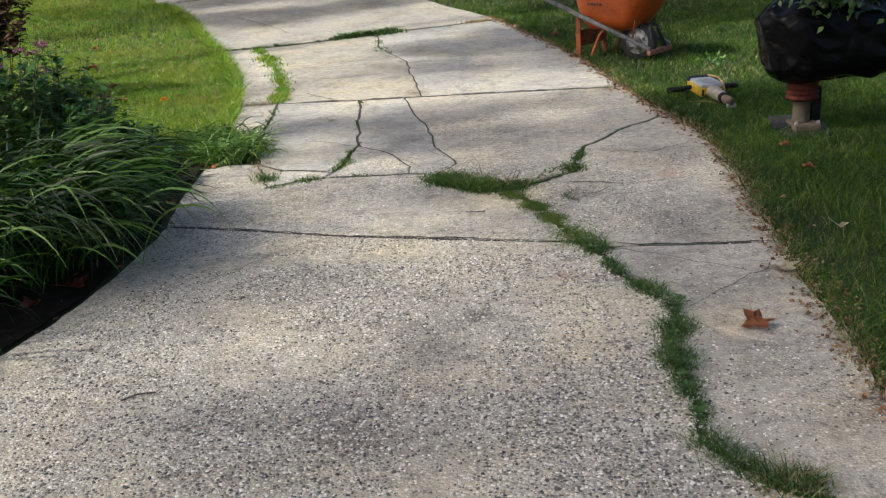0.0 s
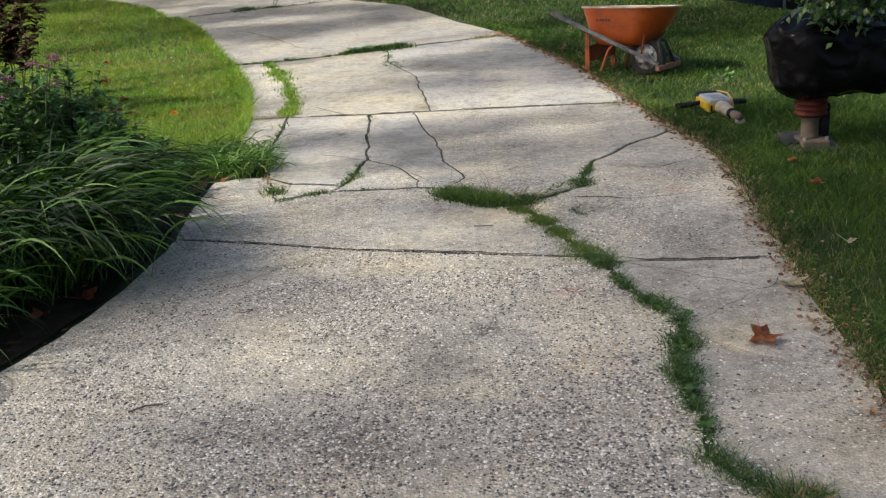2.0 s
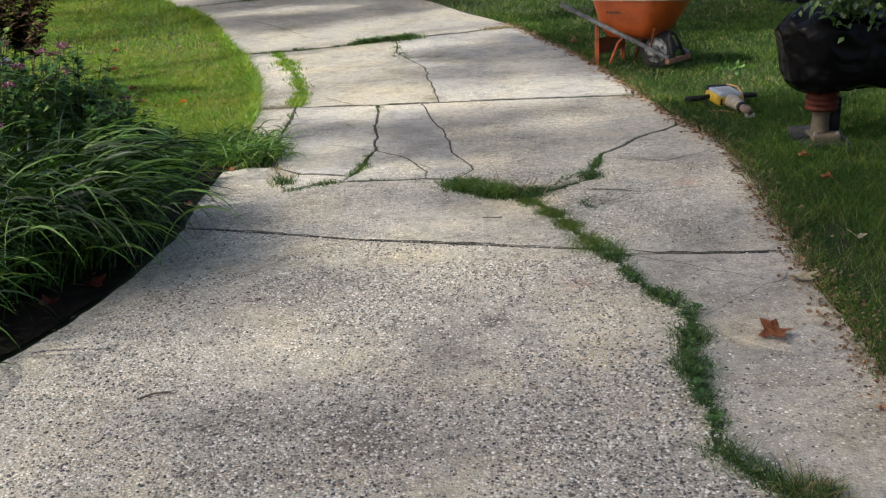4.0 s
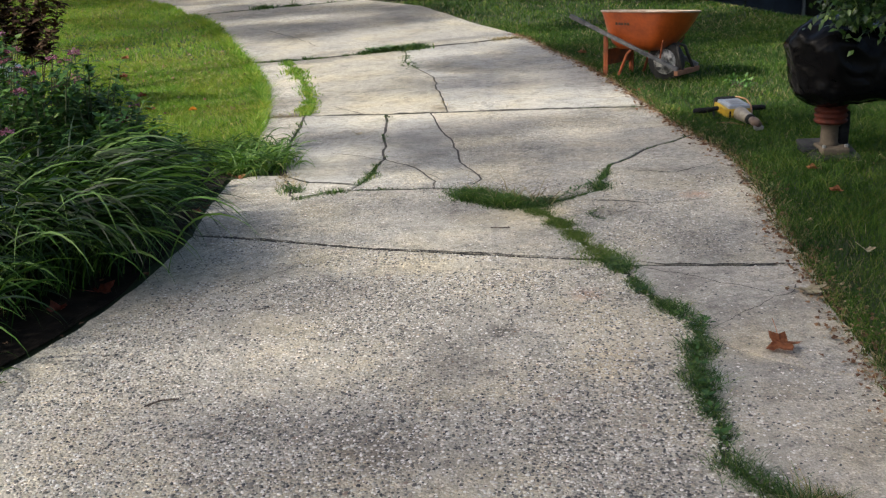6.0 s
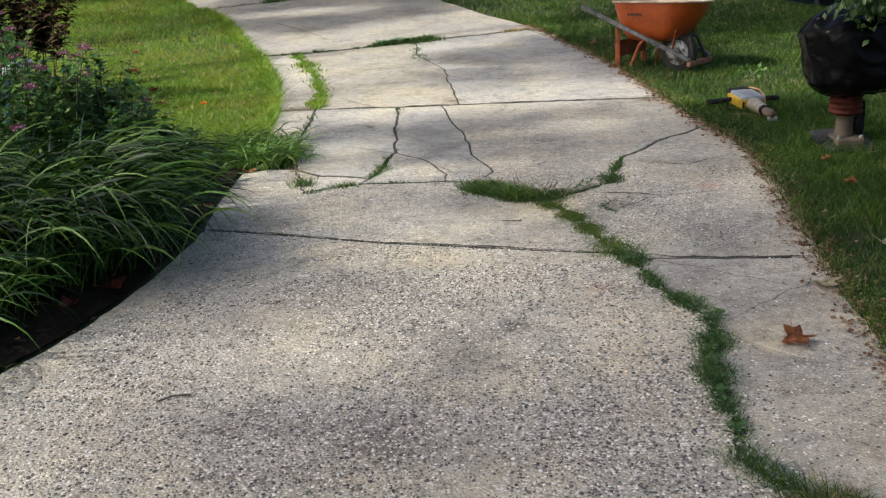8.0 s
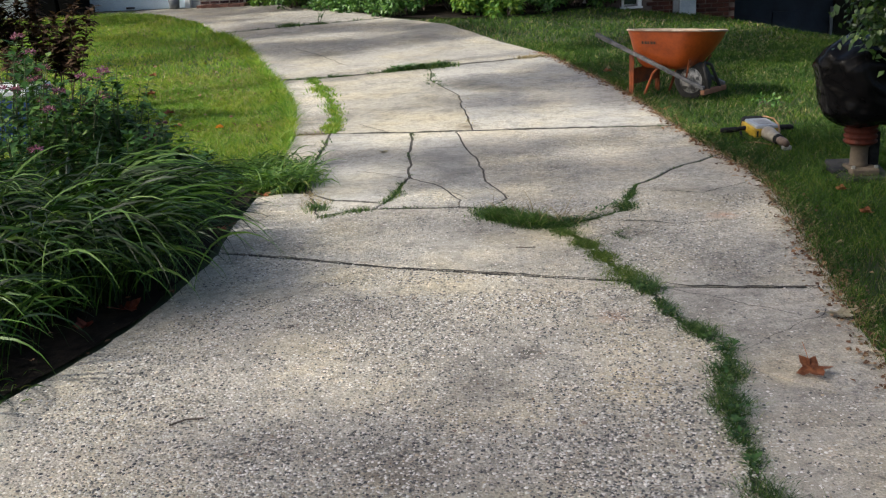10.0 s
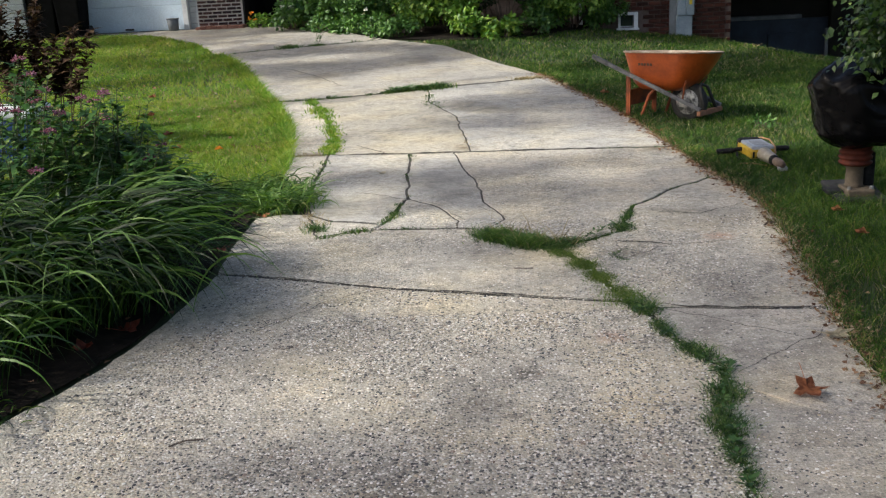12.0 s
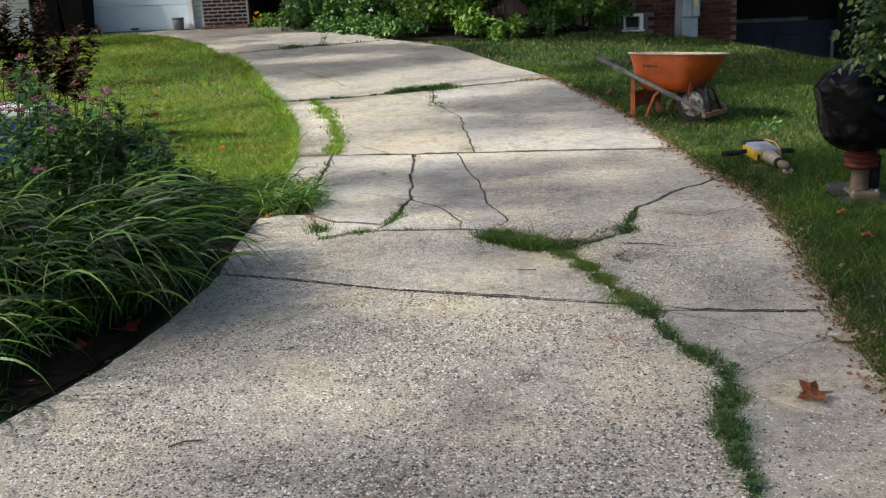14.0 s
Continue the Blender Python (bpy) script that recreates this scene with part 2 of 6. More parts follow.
M_BRICK_RED = brick_tone("red_brick", [(0.0, (0.024, 0.010, 0.008)), (0.5, (0.055, 0.019, 0.014)), (1.0, (0.085, 0.032, 0.022))])
M_BRICK_DARK = brick_tone("dark_brick", [(0.0, (0.022, 0.014, 0.017)), (0.6, (0.042, 0.024, 0.025)), (1.0, (0.075, 0.040, 0.036))])
M_MORTAR = worn("mortar", (0.56, 0.53, 0.50), (0.72, 0.68, 0.64), 5.0, 0.95)
M_MORTAR_RED = worn("red_wall_mortar", (0.10, 0.07, 0.06), (0.16, 0.12, 0.10), 5.0, 0.95)
# white door paint with the blue of skylight mixed into its colour
M_DOOR_SKYLIT = worn("white_paint_skylight_tint", (0.62, 0.72, 0.82), (0.68, 0.78, 0.87), 2.0, 0.5, 0, 0.05)
M_WHITE = worn("white_paint", (0.70, 0.70, 0.69), (0.80, 0.80, 0.79), 2.0, 0.5, 0, 0.05)
# white siding, its shade mixed in as grey
M_SIDING = worn("siding_shade_grey", (0.38, 0.41, 0.43), (0.48, 0.51, 0.53), 2.5, 0.55, 0, 0.05)
M_BLACKIRON = worn("black_iron", (0.015, 0.015, 0.016), (0.03, 0.03, 0.03), 9.0, 0.55, 0.3)
M_METER = worn("grey_enamel", (0.23, 0.29, 0.34), (0.32, 0.38, 0.43), 4.0, 0.45, 0.2, 0.05)
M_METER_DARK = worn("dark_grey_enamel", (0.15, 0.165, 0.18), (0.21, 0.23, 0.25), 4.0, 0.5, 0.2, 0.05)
# near-black that stands in for deep shade in recesses and under roofs
M_SHADE_BLACK = worn("shade_black", (0.005, 0.005, 0.005), (0.012, 0.011, 0.010), 3.0, 0.9)

# ---- ground ----
def build_ground():
    xs = np.concatenate([np.linspace(-400, -20, 12)[:-1], np.linspace(-20, 20, 101), np.linspace(20, 400, 12)[1:]])
    ys = np.concatenate([np.linspace(-200, -6, 8)[:-1], np.linspace(-6, 34, 101), np.linspace(34, 600, 12)[1:]])
    X, Y = np.meshgrid(xs, ys)
    Z = height(X, Y) - 0.02
    nx, ny = len(xs), len(ys)
    I = np.arange(nx * ny).reshape(ny, nx)
    F = np.stack([I[:-1, :-1], I[:-1, 1:], I[1:, 1:], I[1:, :-1]], -1).reshape(-1, 4)
    return tagged(arrays("ground", np.stack([X, Y, Z], -1).reshape(-1, 3), F, M_LAWNBED, True),
                  "soil and thatch of a lawn", "ground", kind="structure")


build_ground()

# ---- driveway ----
driveway = tagged(new("driveway"), "cracked old exposed-aggregate concrete driveway", "driveway", kind="structure")


def jag(pts, rough=0.012, gap=0.004, step=0.05):
    """A crack or joint through points: finely divided, ragged by rough, with half its gap at each point."""
    out = []
    for a, b in zip(pts, pts[1:]):
        a, b = Vector((*a, 0)), Vector((*b, 0))
        n = max(1, int((b - a).length / (step * (1 if min(a.y, b.y) < 9 else 2.2))))
        out += [a + (b - a) * (k / n) for k in range(n)]
    out.append(Vector((*pts[-1], 0)))
    res = []
    for i, p in enumerate(out):
        q = p.copy()
        if 0 < i < len(out) - 1:
            w = noise.noise_vector(p * 2.6) * rough * 1.3 + noise.noise_vector(p * 8.0) * rough * 0.7 + noise.noise_vector(p * 27.0) * rough * 0.4
            q += Vector((w.x, w.y, 0))
        res.append((q.x, q.y, gap * (0.7 + 0.6 * abs(noise.noise(p * 5.0)))))
    return res


def slab(lines, lift=0.0, tilt=(0.0, 0.0), finish=None):
    """One piece of concrete between lines, a list of (line, backwards)."""
    loop = []
    for line, back in lines:
        pts = line[::-1] if back else line
        for p in pts[:-1]:
            loop.append(p)
    area = sum(a[0] * b[1] - b[0] * a[1] for a, b in zip(loop, loop[1:] + loop[:1]))
    if area < 0:
        loop = loop[::-1]
    n = len(loop)

    def ring(extra):
        r = []
        for i in range(n):
            a, p, b = loop[i - 1], loop[i], loop[(i + 1) % n]
            d = Vector((b[0] - a[0], b[1] - a[1]))
            if d.length < 1e-6:
                d = Vector((1, 0))
            d.normalize()
            k = p[2] + extra
            r.append((p[0] - d.y * k, p[1] + d.x * k))
        return r
    bm = bmesh.new()
    top = [bm.verts.new((x, y, 0)) for x, y in ring(0.004)]
    mid = [bm.verts.new((x, y, -0.006)) for x, y in ring(0.0)]
    low = [bm.verts.new((x, y, -0.10)) for x, y in ring(0.0)]
    for u, w in ((low, mid), (mid, top)):
        for i in range(n):
            bm.faces.new((u[i], u[(i + 1) % n], w[(i + 1) % n], w[i]))
    f = bm.faces.new(top)
    bmesh.ops.triangulate(bm, faces=[f])
    cx = sum(p[0] for p in loop) / n
    cy = sum(p[1] for p in loop) / n
    ylo, yhi = min(p[1] for p in loop), max(p[1] for p in loop)
    for k in range(int((yhi - ylo) / 0.8)):
        g = bm.verts[:] + bm.edges[:] + bm.faces[:]
        bmesh.ops.bisect_plane(bm, geom=g, plane_co=(0, ylo + 0.8 * (k + 0.5), 0), plane_no=(0, 1, 0.0), dist=1e-5)
    for v in bm.verts:
        x, y = v.co.x, v.co.y
        v.co.z += hz(x, y) + lift + tilt[0] * (x - cx) + tilt[1] * (y - cy)
    return part("slab", bm, finish or M_CONCRETE, driveway)


def edge(pts):
    return jag(pts, 0.018, 0.0, 0.07)


# joints and cracks, from the street end to the garage
P_J1L, P_J1C, P_J1R = (-1.60, 5.11), (0.56, 4.46), (1.45, 4.30)
P_J2L, P_J2S, P_J2A, P_J2B, P_J2C, P_J2R = (-1.88, 8.42), (-1.52, 8.42), (-0.81, 8.32), (-0.43, 8.31), (-0.27, 8.31), (1.42, 8.20)
P_J3L, P_J3S, P_J3C, P_J3R = (-2.68, 11.53), (-2.23, 11.50), (-0.87, 12.0), (0.62, 12.78)
P_J4L, P_J4R = (-4.56, 16.15), (-1.95, 17.39)
P_X, P_Y, P_C2, P_C2E, P_U = (-0.14, 5.83), (0.23, 5.43), (-0.84, 5.89), (-1.13, 5.74), (-0.80, 6.02)
P_END, P_T, P_C6, P_C3 = (1.30, 2.05), (-0.68, 6.69), (-0.31, 5.88), (1.53, 7.10)
j1a = jag([P_J1L, (-1.09, 4.94), (-0.62, 4.77), (-0.04, 4.61), P_J1C], 0.003, 0.015)
j1b = jag([P_J1C, (0.65, 4.38), (0.98, 4.34), P_J1R], 0.003, 0.016)
c1a = jag([P_END, (1.05, 2.25), (0.85, 2.35), (0.74, 2.49), (0.68, 2.62), (0.71, 2.83), (0.71, 3.02), (0.74, 3.32), (0.81, 3.56)], 0.014, 0.016)
c1b = jag([(0.81, 3.56), (0.82, 3.67), (0.68, 4.03), (0.60, 4.35), P_J1C], 0.014, 0.016)
c1c = jag([P_J1C, (0.51, 4.63), (0.38, 5.10), P_Y], 0.012, 0.022)
c1d = jag([P_Y, (-0.02, 5.74), P_X], 0.012, 0.022)
c2a = jag([P_X, P_C6], 0.02, 0.020)
c2b = jag([P_C6, (-0.45, 5.90), (-0.73, 5.90), P_C2], 0.020, 0.020)
c2c = jag([P_C2, (-0.97, 5.84), P_C2E], 0.008, 0.008)
c2d = jag([P_C2E, (-1.20, 5.95), (-1.31, 6.34)], 0.008, 0.006)
uu = jag([(-1.31, 6.34), (-1.13, 6.15), (-0.97, 6.10), P_U], 0.014, 0.014)
uc = jag([P_U, P_C2], 0.004, 0.010)
c12 = jag([(0.81, 3.56), (0.92, 3.41), (1.05, 3.30), (1.13, 3.23), (1.35, 3.12)], 0.022, 0.004)
c3 = jag([P_Y, (0.48, 5.53), (0.66, 5.69), (0.80, 6.28), (1.13, 6.71), P_C3], 0.024, 0.016)
c4a = jag([P_J2A, (-0.74, 7.32), P_T], 0.018, 0.009)
c4b = jag([P_T, (-0.76, 6.2), P_U], 0.022, 0.012)
c5 = jag([P_J2B, (-0.24, 7.26), (-0.15, 6.55), (-0.02, 6.05), P_X], 0.020, 0.006)
c6 = jag([P_T, (-0.45, 6.42), (-0.32, 6.05), P_C6], 0.018, 0.005)
c7a = jag([P_J3S, (-1.83, 10.19), (-1.60, 9.25), P_J2S], 0.030, 0.02)
c7b = jag([P_J2S, (-1.47, 7.85), (-1.46, 7.43), (-1.40, 6.75)], 0.014, 0.012)
c7c = jag([(-1.40, 6.75), (-1.31, 6.34)], 0.014, 0.008)
c8 = jag([P_J3C, (-0.79, 11.02), (-0.47, 10.10), (-0.39, 9.32), P_J2C], 0.022, 0.007)
j2a, j2b, j2c, j2d = (jag(p, 0.006, 0.026) for p in ([P_J2L, P_J2S], [P_J2S, P_J2A], [P_J2A, P_J2B], [P_J2C, P_J2R]))
j2m = jag([P_J2B, P_J2C], 0.003, 0.026)
j3a, j3b, j3c = (jag(p, 0.010, 0.03) for p in ([P_J3L, P_J3S], [P_J3S, (-1.35, 11.80), P_J3C], [P_J3C, (-0.1, 12.33), P_J3R]))
j4 = jag([P_J4L, (-3.55, 16.70), (-2.83, 16.95), P_J4R], 0.006, 0.035)
la = edge([(-3.1, -4.0), (-2.65, 0.0), (-2.28, 2.4), (-1.96, 3.30), (-1.74, 3.84), (-1.65, 4.34), P_J1L])
lb = edge([P_J1L, (-1.64, 5.49), (-1.66, 6.29)])
lc = edge([(-1.66, 6.29), (-1.50, 6.36), (-1.31, 6.34)])
ld = edge([(-1.40, 6.75), (-1.62, 6.8), (-1.75, 7.6), P_J2L])
le = edge([P_J2L, (-2.13, 9.78), (-2.5, 11.1), P_J3L])
lf = edge([P_J3L, (-2.98, 12.28), (-3.83, 14.70), P_J4L])
lg = edge([P_J4L, (-5.3, 17.8), (-6.6, 19.7), (-7.6, 20.6), (-9.2, 21.0), (-9.2, 21.35)])
back = edge([(-9.2, 21.35), (-4.9, 21.35), (-3.2, 19.4), (-2.3, 18.0), P_J4R])
ra = edge([(0.9, -4.0), (1.15, 0.0), P_END])
rb = edge([P_END, (1.30, 2.7), (1.35, 3.12)])
rc = edge([(1.35, 3.12), (1.40, 3.87), P_J1R])
rd = edge([P_J1R, (1.54, 5.01), (1.63, 5.97), (1.62, 6.57), P_C3])
re_ = edge([P_C3, (1.50, 7.6), P_J2R])
rf = edge([P_J2R, (1.26, 9.81), (1.0, 11.15), P_J3R])
rg = edge([P_J3R, (0.02, 13.95), (-0.87, 16.09), P_J4R])
street = edge([(0.9, -4.0), (-3.1, -4.0)])
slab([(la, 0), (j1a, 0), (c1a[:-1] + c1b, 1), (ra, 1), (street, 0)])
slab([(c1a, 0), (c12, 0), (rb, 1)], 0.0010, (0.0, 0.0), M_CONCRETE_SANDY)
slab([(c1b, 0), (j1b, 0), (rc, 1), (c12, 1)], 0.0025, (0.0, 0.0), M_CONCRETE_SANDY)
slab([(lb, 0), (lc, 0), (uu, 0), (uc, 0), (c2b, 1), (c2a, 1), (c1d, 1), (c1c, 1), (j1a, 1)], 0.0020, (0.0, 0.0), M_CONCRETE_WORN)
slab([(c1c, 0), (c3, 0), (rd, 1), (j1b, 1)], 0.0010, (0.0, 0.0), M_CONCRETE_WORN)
slab([(c7c, 1), (c7b, 1), (j2b, 0), (c4a, 0), (c4b, 0), (uu, 1)], 0.0005, (0.0, 0.0), M_CONCRETE_GREY)
slab([(c7b, 0), (ld, 0), (j2a, 0)], -0.0015)
slab([(c4b, 1), (c6, 0), (c2b, 0), (uc, 1)], -0.0010, finish=M_CONCRETE_GREY)
slab([(c4a, 1), (j2c, 0), (c5, 0), (c2a, 0), (c6, 1)], 0.0008, (0.0, 0.0), M_CONCRETE_GREY)
slab([(c5, 1), (j2m, 0), (j2d, 0), (re_, 1), (c3, 1), (c1d, 0)], 0.0010, (0.0, 0.0), M_CONCRETE_WORN)
slab([(le, 0), (j3a, 0), (c7a, 0), (j2a, 1)], 0.0015)
slab([(c7a, 1), (j3b, 0), (c8, 0), (j2m, 1), (j2c, 1), (j2b, 1)], 0.0013, (0.0, 0.0), M_CONCRETE_PALE)
slab([(c8, 1), (j3c, 0), (rf, 1), (j2d, 1)], 0.0010, finish=M_CONCRETE_GREY)
slab([(lf, 0), (j4, 0), (rg, 1), (j3c, 1), (j3b, 1), (j3a, 1)], 0.0030, finish=M_CONCRETE_SMOOTH)
slab([(lg, 0), (back, 0), (j4, 1)], 0.0025, finish=M_CONCRETE_SMOOTH)

# ---- garage wing and house ----
garage = thing("garage", (-6.0, 21.45, 0.0), "garage wing with a white sectional door and dark brick pier", "garage")


def at_garage(bm):
    bmesh.ops.translate(bm, verts=bm.verts, vec=(6.0, -21.45, 0.0))
    return bm


def gpart(name, bm, mat_, parent=garage, label=""):
    return part(name, at_garage(bm), mat_, parent, label)


gpart("wall", boxed((-6.38, 21.47, 0.2), (-5.40, 21.75, 3.0)), M_MORTAR, label="mortar bed of the brick pier")
gpart("wall", boxed((-4.45, 20.65, 0.0), (-4.3, 23.7, 3.0)), M_SHADE_BLACK)
# dark grey backing stands for the shadow lines between siding boards
gpart("wall", boxed((-9.9, 21.62, 0.2), (-6.38, 21.9, 3.0)), M_METER_DARK, label="shadow-dark backing of the wall round the garage door")
# eave out of view, added for the shade it gives
gpart("roof", boxed((-13.5, 20.9, 3.0), (-1.6, 28.0, 3.25)), M_SHADE_BLACK, label="unseen roof eave added to shade the garage")
gpart("wall", boxed((-5.398, 21.475, 0.0), (-5.36, 23.46, 3.0)), M_SHADE_BLACK, label="dark side wall of the recess")
# plain back wall, the recess's darkness put into its colour
gpart("wall", boxed((-5.36, 23.45, 0.0), (-4.44, 23.6, 3.0)), M_SHADE_BLACK, label="back wall of the recess, near-black for its shade")
# dark backing again, for shadow lines under the boards
gpart("wall", boxed((-13.2, 20.73, 0.0), (-9.78, 20.95, 3.0)), M_METER_DARK, label="shadow-dark backing of the siding beside the bins")
gpart("wall", boxed((-9.78, 20.8, 0.0), (-9.70, 21.6, 3.0)), M_SHADE_BLACK)
# sectional door: four leaves with shallow pressed panels
door = gpart("garage_door", boxed((-9.08, 21.56, 0.33), (-6.69, 21.60, 2.43), 0.004), M_DOOR_SKYLIT, label="closed white sectional garage door")
for k in range(4):
    z0 = 0.335 + 0.525 * k
    leaf = gpart("door_section", boxed((-9.07, 21.525, z0), (-6.70, 21.562, z0 + 0.515), 0.008), M_DOOR_SKYLIT, door)
for x0 in (-7.90, -7.80):
    bm = bmesh.new()
    tube(bm, [(x0 + 0.03, 21.50, 1.47), (x0 + 0.01, 21.47, 1.40), (x0, 21.48, 1.28), (x0 - 0.005, 21.50, 1.14)], [0.012, 0.02, 0.02, 0.024], 8)
    gpart("door_handle", bm, M_BLACKIRON, door, "black iron pull handle")
bm = boxed((-8.0, 21.47, 0.365), (-7.82, 21.52, 0.40), 0.008)
gpart("lift_handle", bm, M_BLACKIRON, door, "black lift handle at the foot of the door")
gpart("door_trim", boxed((-6.70, 21.44, 0.33), (-6.59, 21.62, 2.6), 0.004), M_WHITE)
gpart("door_trim", boxed((-9.2, 21.44, 0.33), (-9.08, 21.62, 2.6), 0.004), M_WHITE)
gpart("door_trim", boxed((-9.2, 21.44, 2.43), (-6.59, 21.62, 2.6), 0.004), M_WHITE)
for k in range(14):
    z0 = 0.34 + 0.115 * k
    m = Matrix.Translation((0, 21.585, z0)) @ pose(0, 0, 0, 10, 0, 0)
    gpart("siding_board", boxed((-6.58, -0.014, 0.0), (-6.40, 0.014, 0.105), 0.003, m), M_SIDING)
gpart("corner_trim", boxed((-6.40, 21.45, 0.33), (-6.37, 21.62, 3.0), 0.003), M_SIDING)
for k in range(14):
    z0 = 0.30 + 0.125 * k
    m = Matrix.Translation((0, 20.68, z0)) @ pose(0, 0, 0, 11, 0, 0)
    gpart("siding_board", boxed((-13.2, -0.014, 0.0), (-9.77, 0.016, 0.112), 0.003, m), M_SIDING)
# brick step along the foot of the pier
M_STEP = brick_tone("paver_brick", [(0.0, (0.13, 0.06, 0.045)), (1.0, (0.24, 0.13, 0.10))])
for k in range(9):
    x0 = -6.36 + 0.115 * k
    gpart("step_brick", boxed((x0, 21.1, 0.30), (x0 + 0.105, 21.44, 0.385 + 0.006 * (k % 3)), 0.008), M_STEP)

house = thing("house", (3.0, 18.6, -1.2), "red brick house with a basement window and a painted foundation", "house")


def hpart(name, bm, mat_, parent=house, label="", flat=True):
    bmesh.ops.translate(bm, verts=bm.verts, vec=(-3.0, -18.6, 1.2))
    return part(name, bm, mat_, parent, label, flat)


M_BLUE = worn("blue_grey_paint", (0.018, 0.028, 0.052), (0.032, 0.048, 0.08), 3.0, 0.7, 0, 0.3)
M_SLATE = worn("stone_ledge", (0.12, 0.13, 0.145), (0.20, 0.21, 0.225), 4.0, 0.8)
M_YELLOW = worn("yellow_sticker", (0.55, 0.42, 0.03), (0.65, 0.52, 0.06), 4.0, 0.5)
M_GLASS, ntg, bg = material("window_glass", 0.05, 0.0, 0.8)
bg.inputs["Base Color"].default_value = (0.03, 0.045, 0.05, 1)
hpart("wall", boxed((1.42, 18.47, -1.2), (2.17, 18.8, 3.0)), M_MORTAR_RED)
hpart("wall", boxed((-4.3, 20.6, -0.5), (1.42, 20.9, 3.0)), M_MORTAR_RED, label="brick wall bed behind the shrubs")
hpart("side_wall", boxed((1.42, 18.8, -0.5), (1.6, 20.6, 3.0)), M_MORTAR_RED)
hpart("wall", boxed((2.47, 18.47, -1.2), (4.15, 18.8, 3.0)), M_MORTAR_RED)
hpart("wall", boxed((2.17, 18.47, -1.2), (2.47, 18.8, 0.18)), M_MORTAR_RED)
hpart("wall", boxed((2.17, 18.47, 0.44), (2.47, 18.8, 3.0)), M_MORTAR_RED)
hpart("side_wall", boxed((3.95, 18.8, -1.2), (4.15, 21.4, 3.0)), M_MORTAR_RED)
win = hpart("window_frame", boxed((2.17, 18.56, 0.18), (2.47, 18.62, 0.20), 0.002), M_WHITE, label="white basement window frame")
for lo, hi in (((2.15, 18.40, 0.40), (2.50, 18.64, 0.45)), ((2.43, 18.40, 0.17), (2.50, 18.64, 0.40)), ((2.15, 18.40, 0.17), (2.19, 18.64, 0.40)), ((2.12, 18.37, 0.14), (2.52, 18.64, 0.175))):
    hpart("frame_bar", boxed(lo, hi, 0.004), M_WHITE, win)
hpart("pane", boxed((2.18, 18.585, 0.19), (2.44, 18.592, 0.41)), M_GLASS, win)
hpart("downspout", tube(bmesh.new(), [(1.48, 18.40, -0.2), (1.48, 18.40, 3.0)], 0.035, 8), M_WHITE, label="white downspout pipe")
hpart("conduit", tube(bmesh.new(), [(4.13, 18.41, 0.70), (4.16, 18.42, 0.80), (4.16, 18.42, 3.0)], 0.03, 8), M_SLATE)
# recessed wing: painted foundation, ledge, walls coloured near-black for the deep shade
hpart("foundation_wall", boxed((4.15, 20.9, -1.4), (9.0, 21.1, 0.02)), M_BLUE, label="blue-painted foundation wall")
hpart("wall", boxed((4.15, 21.0, -0.06), (9.0, 21.2, 1.75)), M_SHADE_BLACK)
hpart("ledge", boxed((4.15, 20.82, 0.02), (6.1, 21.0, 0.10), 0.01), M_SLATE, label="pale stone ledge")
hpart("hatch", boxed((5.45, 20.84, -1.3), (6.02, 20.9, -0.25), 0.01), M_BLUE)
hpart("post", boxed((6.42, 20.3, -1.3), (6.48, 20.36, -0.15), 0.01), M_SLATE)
# unseen wall added to block sun from the ledge
hpart("wall", boxed((3.98, 18.85, -1.3), (4.13, 24.0, 3.2)), M_SHADE_BLACK, label="unseen side wall added to keep sun off the ledge")
# unseen roof, added only to darken the recess below
hpart("shade_roof", boxed((4.15, 16.6, 1.75), (14.0, 24.0, 1.9)), M_SHADE_BLACK, label="unseen roof added to keep the recess dark")
# black sheet added where the recess is only in shade
hpart("shade_screen", boxed((6.6, 20.6, -1.4), (14.0, 20.75, 1.75)), M_SHADE_BLACK)
hpart("porch_rail", boxed((4.3, 20.4, 0.52), (5.4, 20.46, 0.56), 0.01), M_SHADE_BLACK)
# unseen eave, added to shade the brick front
hpart("roof", boxed((-2.2, 18.0, 3.0), (4.5, 24.0, 3.25)), M_SHADE_BLACK, label="unseen roof eave added to shade the house")

meter = thing("electric_meter", (3.33, 18.4, 0.0), "grey electric meter box with a darker lower cabinet", "meter box")


def mpart(name, bm, mat_, parent=meter, label=""):
    bmesh.ops.translate(bm, verts=bm.verts, vec=(-3.33, -18.4, 0))
    return part(name, bm, mat_, parent, label)


mpart("cabinet", boxed((3.16, 18.27, -0.02), (3.44, 18.40, 0.36), 0.01), M_METER, label="grey lower cabinet")
mpart("backplate", boxed((3.05, 18.36, 0.0), (3.2, 18.405, 0.78), 0.004), M_METER_DARK)
mpart("meter_box", boxed((3.17, 18.24, 0.365), (3.32, 18.40, 0.75), 0.012), M_METER)
mb = mpart("meter_box", boxed((3.325, 18.22, 0.365), (3.46, 18.40, 0.76), 0.012), M_METER, label="pale grey box")
mpart("sticker", boxed((3.37, 18.214, 0.55), (3.42, 18.222, 0.70)), M_YELLOW, mb)
mpart("slot", boxed((3.35, 18.214, 0.715), (3.43, 18.222, 0.74)), M_BLACKIRON, mb)
mpart("slot", boxed((3.20, 18.234, 0.70), (3.28, 18.242, 0.73)), M_BLACKIRON)

# ---- plants: tools ----
def unit(v):
    return v / np.maximum(np.linalg.norm(v, axis=-1, keepdims=True), 1e-9)


